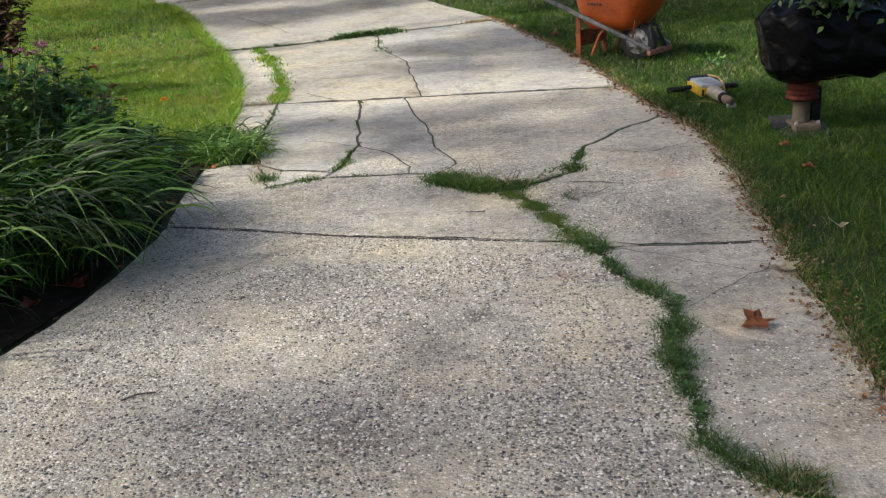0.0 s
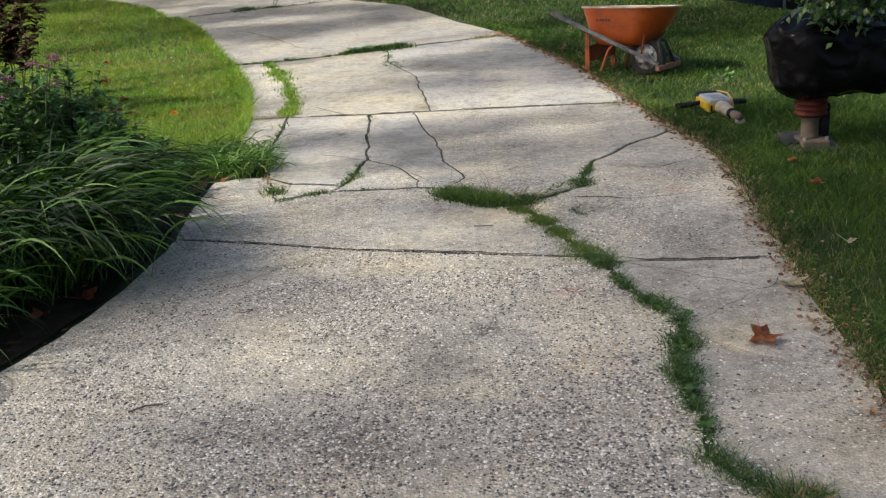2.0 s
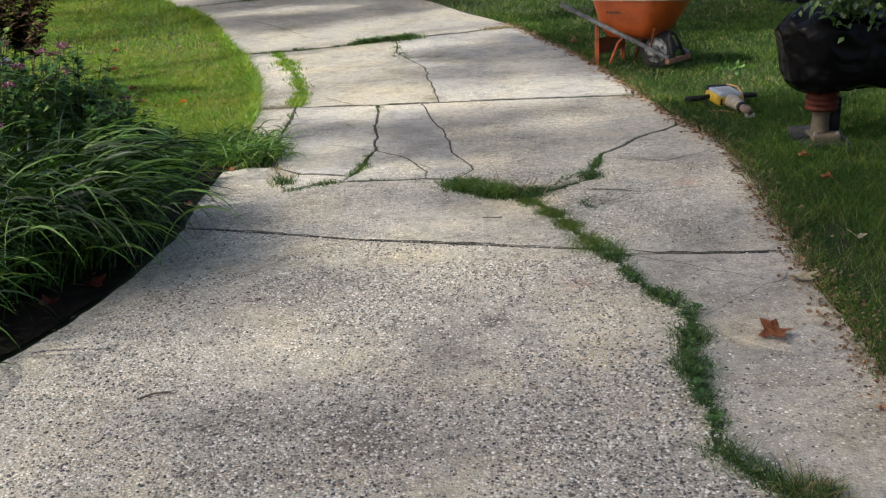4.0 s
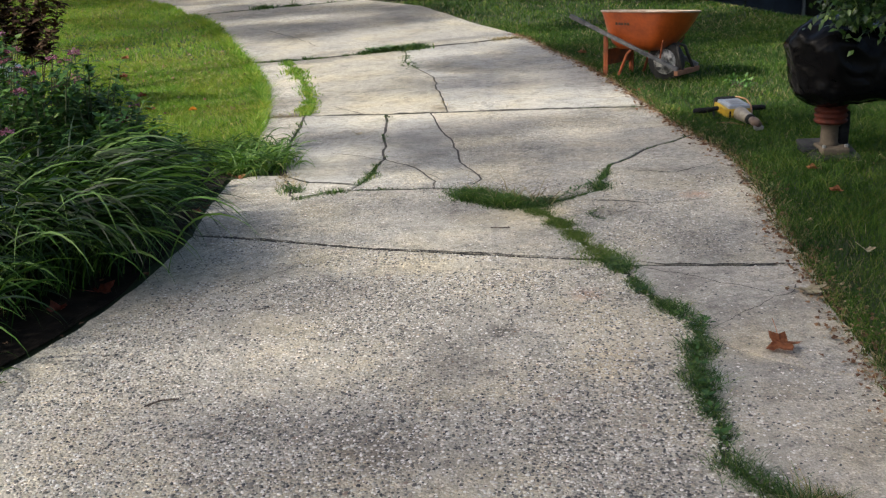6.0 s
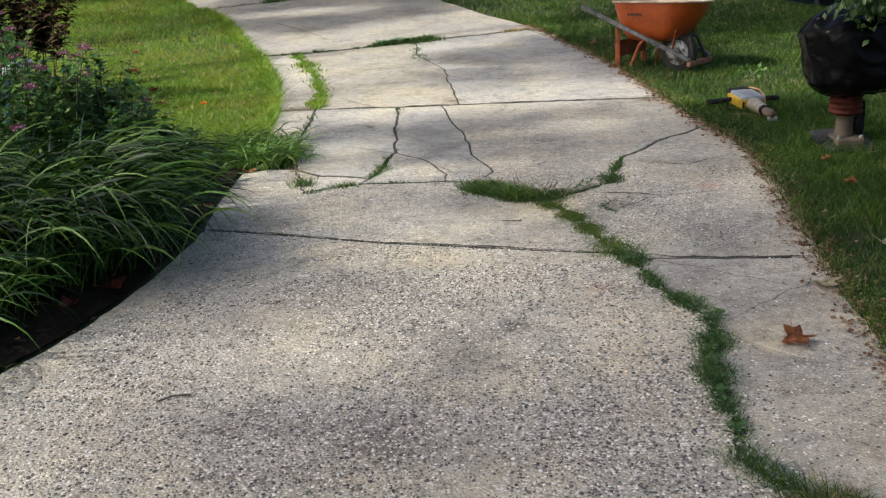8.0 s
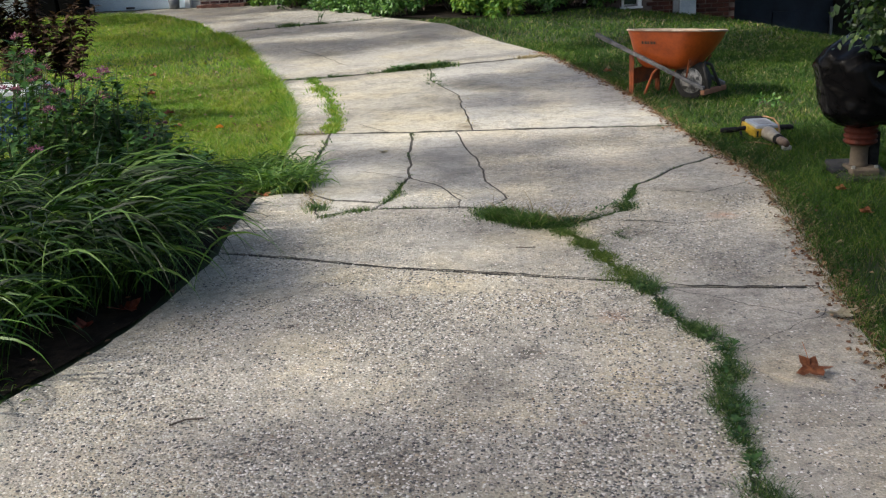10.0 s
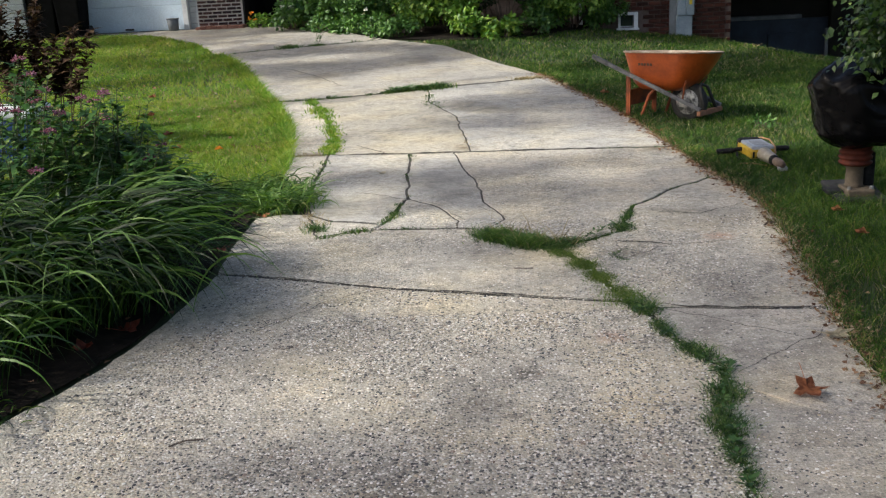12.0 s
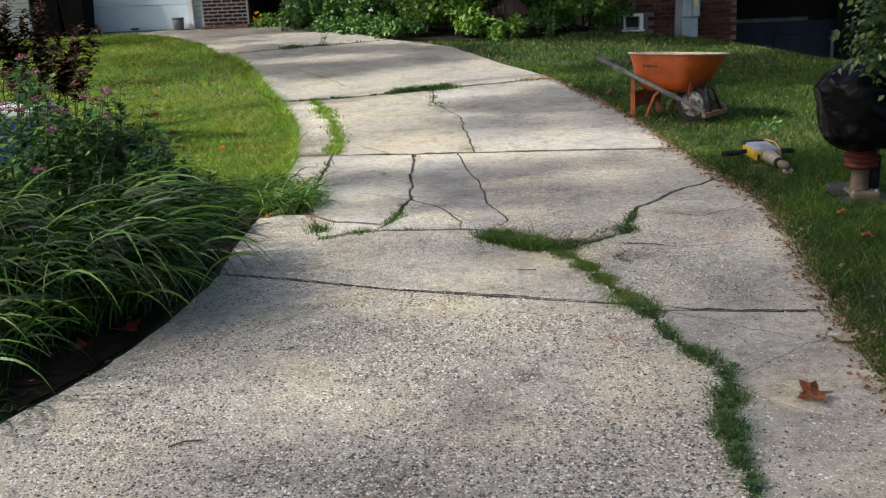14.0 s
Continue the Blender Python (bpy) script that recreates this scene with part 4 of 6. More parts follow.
# flowering perennials behind it
M_STEM = worn("green_stem", (0.05, 0.08, 0.025), (0.10, 0.10, 0.04), 12.0, 0.7)
M_STEM_DRY = worn("dry_stem", (0.10, 0.05, 0.035), (0.18, 0.10, 0.07), 12.0, 0.8)
M_PERENNIAL = leafy("perennial_leaves", [(0.0, (0.014, 0.042, 0.010)), (0.5, (0.036, 0.090, 0.020)), (0.9, (0.085, 0.16, 0.04)), (1.0, (0.22, 0.28, 0.10))], 0.5, 0.22, 0.15)
M_RUSSET = leafy("withered_leaves", [(0.0, (0.018, 0.010, 0.006)), (0.6, (0.055, 0.030, 0.016)), (1.0, (0.12, 0.075, 0.042))], 0.8, 0.1, 0.15)
M_PINK = leafy("pink_florets", [(0.0, (0.12, 0.035, 0.07)), (0.5, (0.27, 0.09, 0.17)), (1.0, (0.45, 0.22, 0.34))], 0.7, 0.2)
M_ORANGE = leafy("orange_petals", [(0.0, (0.45, 0.12, 0.01)), (1.0, (0.70, 0.30, 0.02))], 0.6, 0.2)
M_WHITEPETAL = leafy("white_petals", [(0.0, (0.5, 0.5, 0.48)), (1.0, (0.75, 0.74, 0.70))], 0.6, 0.2)


def perennial(x, y, tall, stems, spread, leaf=0.135, mat_=M_PERENNIAL, stem_mat=M_STEM, flowers=0, label="leafy perennial with pink flower heads", name="flowering_perennial", leaves=26, lowest=0.12):
    z0 = hz(x, y) - 0.03
    t = thing(name, (x, y, z0), label, "perennial")
    B, Wy, Ln, heads = [], [], [], []
    for s in range(stems):
        a, r = rng.uniform(0, 6.28), spread * math.sqrt(rng.uniform(0, 1))
        bx, by = x + 0.5 * r * math.cos(a), y + 0.5 * r * math.sin(a)
        h = tall * rng.uniform(0.6, 1.0)
        tip = Vector((x + 1.25 * r * math.cos(a), y + 1.25 * r * math.sin(a), z0 + h))
        p0 = Vector((bx, by, z0))
        pts = [p0.lerp(tip, k) + Vector((0, 0, 0.12 * h * math.sin(k * math.pi))) for k in (0, 0.35, 0.7, 1.0)]
        part("stem", tube(bmesh.new(), [p - Vector((x, y, z0)) for p in pts], [0.006, 0.005, 0.004, 0.002], 5), stem_mat, t)
        heads.append(pts[-1])
        for k in range(leaves):
            f = lowest + (1 - lowest) * (k + rng.uniform(0, 1)) / leaves
            i = min(2, int(f * 3))
            p = pts[i].lerp(pts[i + 1], min(1.0, f * 3 - i))
            ang = rng.uniform(0, 6.28)
            B.append(p)
            Wy.append((math.cos(ang), math.sin(ang), rng.uniform(-0.35, 0.75)))
            Ln.append(leaf * rng.uniform(0.6, 1.25) * (1.15 - 0.5 * f))
    Ln = np.array(Ln)
    leaf_mesh("foliage", np.array(B), np.array(Wy), np.tile([0.05, 0.02, 1.0], (len(B), 1)), Ln, Ln * 0.23, mat_, t)
    for h in heads[:flowers]:
        n = 70
        d = unit(rng.normal(0, 1, (n, 3)) * [1, 1, 0.5] + [0, 0, 0.35])
        b = np.array(h)[None] + d * rng.uniform(0.005, 0.035, (n, 1)) * [1.2, 1.2, 0.6]
        leaf_mesh("flower_head", b, d, rng.normal(0, 1, (n, 3)), np.full(n, 0.018), np.full(n, 0.006), M_PINK, t, "faded pink flower head")
    return t


for px_, py_, ph, ps, pr, pf in ((-2.25, 6.45, 0.36, 16, 0.26, 0), (-2.55, 6.35, 0.55, 18, 0.30, 0), (-2.95, 6.5, 0.85, 13, 0.30, 4), (-3.25, 6.3, 1.08, 9, 0.30, 4), (-2.85, 6.95, 0.85, 16, 0.30, 3), (-2.75, 7.25, 0.58, 14, 0.28, 1),
                                 (-3.6, 6.6, 1.2, 9, 0.32, 4), (-3.05, 5.85, 0.75, 16, 0.30, 1), (-2.55, 6.8, 0.44, 16, 0.28, 1), (-3.5, 5.8, 0.9, 7, 0.3, 1), (-2.0, 6.05, 0.26, 10, 0.20, 0)):
    perennial(px_, py_, ph, ps, pr, flowers=pf)

for px_, py_, ph in ((-3.45, 7.0, 0.98), (-3.8, 7.25, 1.05), (-3.95, 6.8, 1.1), (-3.25, 7.35, 0.8)):
    perennial(px_, py_, ph, 9, 0.30, flowers=3)

for wx, wy, wh, wn_ in ((-4.15, 8.95, 1.2, 9), (-4.5, 9.1, 1.35, 11), (-4.95, 9.1, 1.45, 12), (-4.75, 9.6, 1.4, 10)):
    perennial(wx, wy, wh, wn_, 0.42, 0.15, M_RUSSET, M_STEM_DRY, 0, "withered reddish-brown perennial gone to seed", "withered_perennial", 90, 0.5)

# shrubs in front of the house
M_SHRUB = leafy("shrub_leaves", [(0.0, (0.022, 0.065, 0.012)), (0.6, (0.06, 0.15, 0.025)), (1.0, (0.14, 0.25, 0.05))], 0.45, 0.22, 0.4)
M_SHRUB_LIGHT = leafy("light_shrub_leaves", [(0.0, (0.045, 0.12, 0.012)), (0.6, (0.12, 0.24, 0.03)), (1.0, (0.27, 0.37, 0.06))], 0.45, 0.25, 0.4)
M_YEW = leafy("yew_needles", [(0.0, (0.008, 0.018, 0.008)), (0.7, (0.018, 0.04, 0.015)), (1.0, (0.04, 0.07, 0.025))], 0.6, 0.1, 0.3)
M_BARK = worn("bark", (0.06, 0.045, 0.035), (0.13, 0.10, 0.08), 9.0, 0.95, 0, 0.8)


def shrub(x, y, r, tall, n, leaf, mat_, label, name="shrub", wide=0.3, flowers=None):
    z0 = hz(x, y) - 0.03
    n, leaf = int(n * 1.6), leaf * 0.84
    t = thing(name, (x, y, z0), label, "shrub")
    lumps = []
    for k in range(11):
        a, q = rng.uniform(0, 6.28), r * math.sqrt(rng.uniform(0, 0.75))
        c = Vector((q * math.cos(a), q * math.sin(a), tall * rng.uniform(0.35, 0.82) * (1 - 0.35 * (q / r) ** 2)))
        lumps.append((c, r * rng.uniform(0.26, 0.45)))
        part("branch", tube(bmesh.new(), [(0.06 * math.cos(a), 0.06 * math.sin(a), 0), c * 0.6, c], [0.012, 0.008, 0.003], 5), M_BARK, t)
    i = rng.integers(0, len(lumps), n)
    d = unit(rng.normal(0, 1, (n, 3)))
    C = np.array([l[0] for l in lumps])[i]
    R = np.array([l[1] for l in lumps])[i]
    b = C + d * (R * rng.uniform(0.45, 1.08, n))[:, None] * [1, 1, 0.8]
    b[:, 2] = np.maximum(b[:, 2], 0.02)
    b += [x, y, z0]
    way = unit(d + rng.normal(0, 0.7, (n, 3)))
    L = leaf * rng.uniform(0.6, 1.25, n)
    leaf_mesh("foliage", b, way, d + [0, 0, 0.8], L, L * wide, mat_, t)
    if flowers:
        m2, count, zlo, lab = flowers
        for k in range(count):
            a, q = rng.uniform(0, 6.28), r * rng.uniform(0.1, 0.9)
            h = np.array([x + q * math.cos(a), y - abs(q * math.sin(a)) - 0.30, z0 + tall * rng.uniform(zlo, 1.05)])
            w = rng.normal(0, 1, (14, 3)) * [1, 1, 0.6]
            leaf_mesh("flower", np.tile(h, (14, 1)), w, rng.normal(0, 1, (14, 3)), np.full(14, 0.055), np.full(14, 0.016), m2, t, lab)
    return t


shrub(-4.1, 20.1, 0.50, 0.60, 800, 0.10, M_SHRUB, "dark green shrub by the garage recess", flowers=(M_WHITEPETAL, 3, 0.7, "white flower cluster"))
shrub(-3.6, 20.0, 0.70, 0.88, 1500, 0.12, M_SHRUB, "green large-leaved shrub in the house bed")
shrub(-2.95, 19.7, 0.75, 1.05, 1500, 0.12, M_SHRUB, "green large-leaved shrub in the house bed")
shrub(-2.35, 19.2, 0.6, 0.8, 1000, 0.10, M_SHRUB, "green leafy shrub with small white flowers", flowers=(M_WHITEPETAL, 5, 0.1, "small white flower"))
shrub(-2.0, 19.7, 0.6, 1.2, 1300, 0.10, M_SHRUB, "tall flowering plant with orange flower heads", "flowering_shrub", 0.22, (M_ORANGE, 24, 0.60, "orange flower"))
shrub(-1.3, 19.4, 0.6, 1.2, 1300, 0.10, M_SHRUB, "tall flowering plant with orange flower heads", "flowering_shrub", 0.22, (M_ORANGE, 18, 0.60, "orange flower"))
shrub(-2.4, 20.2, 0.5, 1.6, 900, 0.09, M_YEW, "tall dark seed-headed plant by the brick wall", "shrub", 0.22)
shrub(-0.9, 19.9, 0.6, 1.5, 1000, 0.10, M_SHRUB, "tall green leafy shrub by the brick wall")
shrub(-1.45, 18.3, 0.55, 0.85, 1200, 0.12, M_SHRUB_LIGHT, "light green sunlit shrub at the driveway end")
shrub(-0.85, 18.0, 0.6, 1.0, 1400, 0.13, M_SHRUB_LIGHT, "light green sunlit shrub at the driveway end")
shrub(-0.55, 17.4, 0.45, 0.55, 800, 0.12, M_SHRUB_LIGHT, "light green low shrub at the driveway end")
shrub(0.10, 17.9, 0.72, 2.2, 7000, 0.09, M_YEW, "dark dense yew bush before the brick wall", "yew_bush", 0.22)
shrub(0.05, 17.1, 0.35, 0.35, 500, 0.12, M_SHRUB_LIGHT, "low weed with yellowing leaves")
shrub(0.75, 17.6, 0.5, 0.6, 1000, 0.09, M_SHRUB, "green ivy-like shrub by the wall")
shrub(0.85, 18.4, 0.6, 1.25, 1400, 0.10, M_SHRUB, "tall green leafy shrub by the brick wall")
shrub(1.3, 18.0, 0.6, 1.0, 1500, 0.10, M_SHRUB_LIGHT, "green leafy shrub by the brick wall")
shrub(1.85, 18.1, 0.42, 0.6, 900, 0.09, M_SHRUB, "green leafy shrub by the basement window")
for bx, by, bh in ((-3.15, 19.15, 0.42), (-2.75, 18.75, 0.36), (-2.35, 18.35, 0.45), (-2.0, 17.9, 0.38), (-1.7, 17.65, 0.42)):
    shrub(bx, by, 0.38, bh, 500, 0.09, M_SHRUB, "low green foliage along the driveway edge")
shrub(-4.95, 21.05, 0.25, 0.35, 260, 0.09, M_SHRUB_LIGHT, "small yellow-flowered plant at the brick step", flowers=(M_ORANGE, 3, 0.6, "yellow flower"))
shrub(4.6, 19.3, 0.5, 0.9, 700, 0.10, M_YEW, "dark shrub against the blue foundation", "shrub")
shrub(2.28, 8.95, 0.12, 0.13, 70, 0.05, M_SHRUB, "small bright weed in the lawn", "weed")


def sapling(x, y, tall, label):
    t = thing("weed_stalk", (x, y, hz(x, y)), label, "weed")
    bm = bmesh.new()
    tube(bm, [(0, 0, 0), (0.01, 0, tall * 0.5), (-0.01, 0.01, tall)], [0.006, 0.004, 0.002], 5)
    tube(bm, [(0, 0, 0), (0.08, 0, tall * 0.4), (0.14, 0.01, tall * 0.75)], [0.005, 0.004, 0.002], 5)
    part("stems", bm, M_STEM, t)
    n = 40
    f = rng.uniform(0, 1, n) ** 1.5
    b = np.stack([x + rng.normal(0.03, 0.03, n), y + rng.normal(0, 0.03, n), hz(x, y) + f * tall * 0.9], -1)
    leaf_mesh("foliage", b, rng.normal(0, 1, (n, 3)) * [1, 1, 0.5], np.tile([0, 0, 1.0], (n, 1)), np.full(n, 0.07), np.full(n, 0.015), M_SHRUB, t)


sapling(-3.05, 16.85, 0.34, "tall weed growing from the driveway joint")
crack_grass([(-3.55, 16.70), (-3.45, 16.74)], 260, 0.09, 0.09, label="dark weed patch in the driveway joint")
crack_grass([(-3.1, 16.86), (-3.0, 16.88)], 260, 0.09, 0.09, label="dark weed patch in the driveway joint")

# unseen trees added outside the view; their crowns are placed to shade driveway, lawns and walls
M_TREELEAF = leafy("tree_leaves", [(0.0, (0.035, 0.08, 0.02)), (0.6, (0.07, 0.14, 0.035)), (1.0, (0.12, 0.20, 0.05))], 0.45, 0.3)


def tree(x, y, trunk_h, lumps, n, leaf, label):
    """lumps: clumps of the crown as (x, y, z, radius), from the trunk's foot."""
    t = thing("tree", (x, y, hz(x, y) - 0.05), label, "tree")
    bm = bmesh.new()
    top = Vector((0.1, 0.05, trunk_h))
    tube(bm, [(0, 0, 0), (0.02, 0, trunk_h * 0.3), (0.05, 0.03, trunk_h * 0.7), top], [0.17, 0.13, 0.10, 0.07], 12)
    part("trunk", bm, M_BARK, t)
    bm = bmesh.new()
    ends = [Vector(q[:3]) for q in lumps[::6]]
    for e in ends:
        tube(bm, [top - Vector((0, 0, 0.3)), top.lerp(e, 0.5) + Vector((0, 0, 0.3)), e], [0.034, 0.022, 0.010], 7)
    for q in lumps:
        p = Vector(q[:3])
        near = min(ends, key=lambda e: (e - p).length)
        if (near - p).length > 0.05:
            tube(bm, [near, near.lerp(p, 0.5) + Vector((0, 0, 0.08)), p], [0.014, 0.010, 0.004], 5)
    part("limbs", bm, M_BARK, t)
    lp = np.array(lumps, float)
    i = rng.choice(len(lp), n, p=lp[:, 3] ** 2 / (lp[:, 3] ** 2).sum())
    d = unit(rng.normal(0, 1, (n, 3)))
    b = lp[i, :3] + d * (lp[i, 3] * rng.uniform(0.15, 1.05, n))[:, None] + [x, y, hz(x, y)]
    L = leaf * rng.uniform(0.6, 1.3, n)
    leaf_mesh("crown", b, rng.normal(0, 1, (n, 3)), rng.normal(0, 1, (n, 3)), L, L * 0.36, M_TREELEAF, t)
    return t


def crown_lumps(count, rx, ry, rz, zc, rlo, rhi, seed, cut=None):
    r = random.Random(seed)
    out = []
    while len(out) < count:
        p = Vector((r.uniform(-1, 1), r.uniform(-1, 1), r.uniform(-1, 1)))
        if p.length < 1:
            q = (p.x * rx, p.y * ry, zc + p.z * rz, r.uniform(rlo, rhi))
            if cut is None or not cut(q):
                out.append(q)
    return out


def shifted(lumps, dx, dy):
    return [(a + dx, b + dy, c, r) for a, b, c, r in lumps]


tree(-15.0, -2.0, 9.5, shifted(crown_lumps(60, 4.1, 3.0, 1.0, 14.0, 0.5, 1.0, 11, lambda q: -2.3 < q[0] < -0.3 and 0.3 < q[1] < 2.2), 0.6, 2.0), 8000, 0.16, "unseen broad tall tree added to shade the driveway")
tree(-13.5, -2.0, 9.5, shifted(crown_lumps(26, 1.7, 2.5, 0.6, 14.0, 0.5, 0.9, 21), 1.4, 1.7), 8000, 0.16, "unseen narrow tall tree added to shade the near lawn")
tree(-14.8, 11.3, 6.0, shifted(crown_lumps(28, 3.2, 2.0, 1.6, 9.0, 0.5, 0.9, 5), 1.0, 0.9), 4600, 0.18, "unseen leafy tree added for shade beyond the lawn")
tree(-10.8, 17.6, 6.0, shifted(crown_lumps(44, 4.6, 2.1, 1.4, 9.2, 0.5, 0.9, 8), 4.2, -1.8), 13000, 0.20, "unseen leafy tree added for shade before the garage")
tree(-18.5, 16.6, 6.0, shifted(crown_lumps(44, 4.0, 2.8, 1.6, 9.0, 0.6, 1.0, 9), 2.7, 0.8), 3400, 0.20, "unseen broad leafy tree added for shade beside the garage")
tree(-10.0, 9.0, 6.0, shifted(crown_lumps(30, 2.7, 1.9, 1.2, 9.2, 0.5, 0.9, 31), 3.9, 1.6), 6500, 0.20, "unseen leafy tree added for shade beyond the planting bed")
tree(-11.5, 6.0, 6.0, shifted(crown_lumps(22, 1.0, 1.6, 0.7, 9.2, 0.4, 0.7, 41), 2.6, 1.5), 2500, 0.18, "unseen slender tree with a thin crown, added for shade")
tree(-12.0, 1.6, 6.0, shifted(crown_lumps(22, 1.8, 0.7, 0.6, 9.2, 0.4, 0.65, 43), 2.5, 2.7), 1500, 0.17, "unseen slender tree with a thin crown, added for shade")

# small tree whose low branches hang over the covered machine
M_DOGWOOD = leafy("hanging_leaves", [(0.0, (0.012, 0.034, 0.008)), (0.6, (0.035, 0.075, 0.016)), (0.88, (0.08, 0.14, 0.03)), (1.0, (0.20, 0.28, 0.07))], 0.35, 0.3, 0.5)
small_tree = thing("small_tree", (4.1, 6.4, -0.05), "small tree with low hanging green leaves over the covered rammer", "tree")


def local(bm, o):
    bmesh.ops.translate(bm, verts=bm.verts, vec=(-o[0], -o[1], -o[2]))
    return bm


part("trunk", local(tube(bmesh.new(), [(4.1, 6.4, -0.05), (4.08, 6.38, 1.0), (4.0, 6.35, 2.2), (3.9, 6.3, 3.2)], [0.07, 0.06, 0.045, 0.02], 9), (4.1, 6.4, -0.05)), M_BARK, small_tree)
LB, LW, LL = [], [], []
for sx, sy, sz, ex, ey, ez, nl in ((4.05, 6.3, 1.7, 2.36, 5.95, 1.02, 55), (4.05, 6.3, 1.9, 2.45, 5.8, 1.3, 60), (4.0, 6.3, 2.2, 2.55, 6.0, 1.55, 60), (4.05, 6.3, 1.6, 2.62, 5.9, 0.93, 60), (4.0, 6.3, 2.0, 2.7, 6.1, 1.2, 60),
                                   (4.0, 6.3, 2.4, 2.6, 5.7, 1.8, 50), (4.0, 6.3, 2.4, 3.0, 6.4, 1.7, 50), (4.05, 6.3, 1.7, 2.50, 6.05, 0.90, 45), (4.0, 6.3, 2.5, 3.4, 6.9, 2.2, 50), (3.95, 6.3, 2.9, 3.5, 5.9, 2.8, 60), (3.9, 6.3, 3.0, 4.6, 6.5, 2.9, 60)):
    a, e = Vector((sx, sy, sz)), Vector((ex - (0.45 if ez > 1.15 else 0.34), ey, ez))
    mid = a.lerp(e, 0.55) + Vector((0, 0, 0.18))
    part("branch", local(tube(bmesh.new(), [a, mid, e], [0.018, 0.011, 0.003], 6), (4.1, 6.4, -0.05)), M_BARK, small_tree)
    for k in range(nl * 22):
        f = rng.uniform(0.45, 1.0) ** 0.7
        p = a.lerp(mid, f / 0.55) if f < 0.55 else mid.lerp(e, (f - 0.55) / 0.45)
        p = p + Vector(rng.normal(0, 0.075, 3))
        LB.append(p)
        LW.append((rng.normal(-0.15, 0.6), rng.normal(-0.2, 0.6), rng.uniform(-1.1, 0.05)))
        LL.append(rng.uniform(0.032, 0.066))
LL = np.array(LL)
leaf_mesh("foliage", np.array(LB), np.array(LW), np.tile([-0.2, -0.3, 1.0], (len(LB), 1)) + rng.normal(0, 0.3, (len(LB), 3)), LL, LL * 0.32, M_DOGWOOD, small_tree)

# ---- wheelbarrow ----
M_ORANGE_PAINT = worn("orange_paint", (0.26, 0.048, 0.006), (0.39, 0.076, 0.010), 5.0, 0.40, 0, 0.1, 30.0)
M_ORANGE_RUST = worn("rusty_orange_steel", (0.13, 0.036, 0.012), (0.32, 0.075, 0.016), 9.0, 0.7, 0.1, 0.3)
M_RIM = worn("worn_pale_rim", (0.26, 0.17, 0.11), (0.44, 0.36, 0.28), 9.0, 0.6)
M_GREYWOOD = worn("weathered_grey_wood", (0.07, 0.072, 0.078), (0.17, 0.17, 0.175), 14.0, 0.8, 0, 0.4, 70.0)
M_DARKWOOD = worn("dark_handle_grip", (0.045, 0.045, 0.05), (0.10, 0.10, 0.10), 14.0, 0.7)
M_BROWNWOOD = worn("brown_wood", (0.17, 0.07, 0.035), (0.28, 0.13, 0.07), 14.0, 0.8, 0, 0.4)
M_TYRE = worn("black_rubber", (0.015, 0.015, 0.015), (0.035, 0.033, 0.03), 18.0, 0.8, 0, 0.3)
M_STEEL = worn("dull_steel", (0.30, 0.30, 0.30), (0.45, 0.44, 0.42), 10.0, 0.45, 0.7, 0.15)
M_CREAM = worn("pale_wheel_paint", (0.07, 0.07, 0.07), (0.62, 0.61, 0.58), 11.0, 0.6, low=0.42, high=0.58)

barrow = thing("wheelbarrow", (1.63, 9.68, -0.02), "orange wheelbarrow with grey wooden handles standing on the lawn", "wheelbarrow", turn=-42)
barrow.scale = (0.95, 0.95, 0.95)


def tray_ring(u0, u1, v, z, r, n=6):
    """A rounded rectangle of points."""
    pts = []
    for cu, cv, a0 in ((u1 - r, v - r, 0), (u0 + r, v - r, 90), (u0 + r, -v + r, 180), (u1 - r, -v + r, 270)):
        for k in range(n + 1):
            a = radians(a0 + 90 * k / n)
            pts.append((cu + r * math.cos(a), cv + r * math.sin(a), z + 0.022 + (0.020 * (cu + r * math.cos(a)) - 0.085 * (cv + r * math.sin(a))) * max(0, z - 0.28) / 0.36))
    return pts


def shell(rings):
    bm = bmesh.new()
    vs = [[bm.verts.new(p) for p in ring] for ring in rings]
    n = len(vs[0])
    for a, b in zip(vs, vs[1:]):
        for k in range(n):
            bm.faces.new((a[k], a[(k + 1) % n], b[(k + 1) % n], b[k]))
    bm.faces.new(vs[-1])
    return bm, vs


outer = [tray_ring(-0.50, 0.50, 0.32, 0.645, 0.30), tray_ring(-0.48, 0.46, 0.282, 0.56, 0.27), tray_ring(-0.45, 0.37, 0.235, 0.44, 0.22),
         tray_ring(-0.40, 0.27, 0.195, 0.34, 0.17), tray_ring(-0.33, 0.18, 0.16, 0.285, 0.13)]
inner = [tray_ring(-0.485, 0.485, 0.305, 0.645, 0.29), tray_ring(-0.46, 0.44, 0.268, 0.56, 0.26), tray_ring(-0.43, 0.35, 0.22, 0.44, 0.21),
         tray_ring(-0.32, 0.17, 0.145, 0.30, 0.10)]
bm, vs = shell(outer)
tray = part("tray", bm, M_ORANGE_PAINT, barrow, "orange steel tray with scuffed paint", False)
bm, vs = shell(inner)
bmesh.ops.reverse_faces(bm, faces=bm.faces[:])
part("tray_lining", bm, worn("dark_brown_lining", (0.06, 0.035, 0.022), (0.15, 0.09, 0.06), 8.0, 0.8, 0.1, 0.3), tray, "worn dark brown inner face", False)
rim_pts = tray_ring(-0.505, 0.505, 0.325, 0.65, 0.305)
part("rim", tube(bmesh.new(), rim_pts + rim_pts[:1], 0.010, 8, False), M_RIM, tray, "pale worn rolled rim", False)
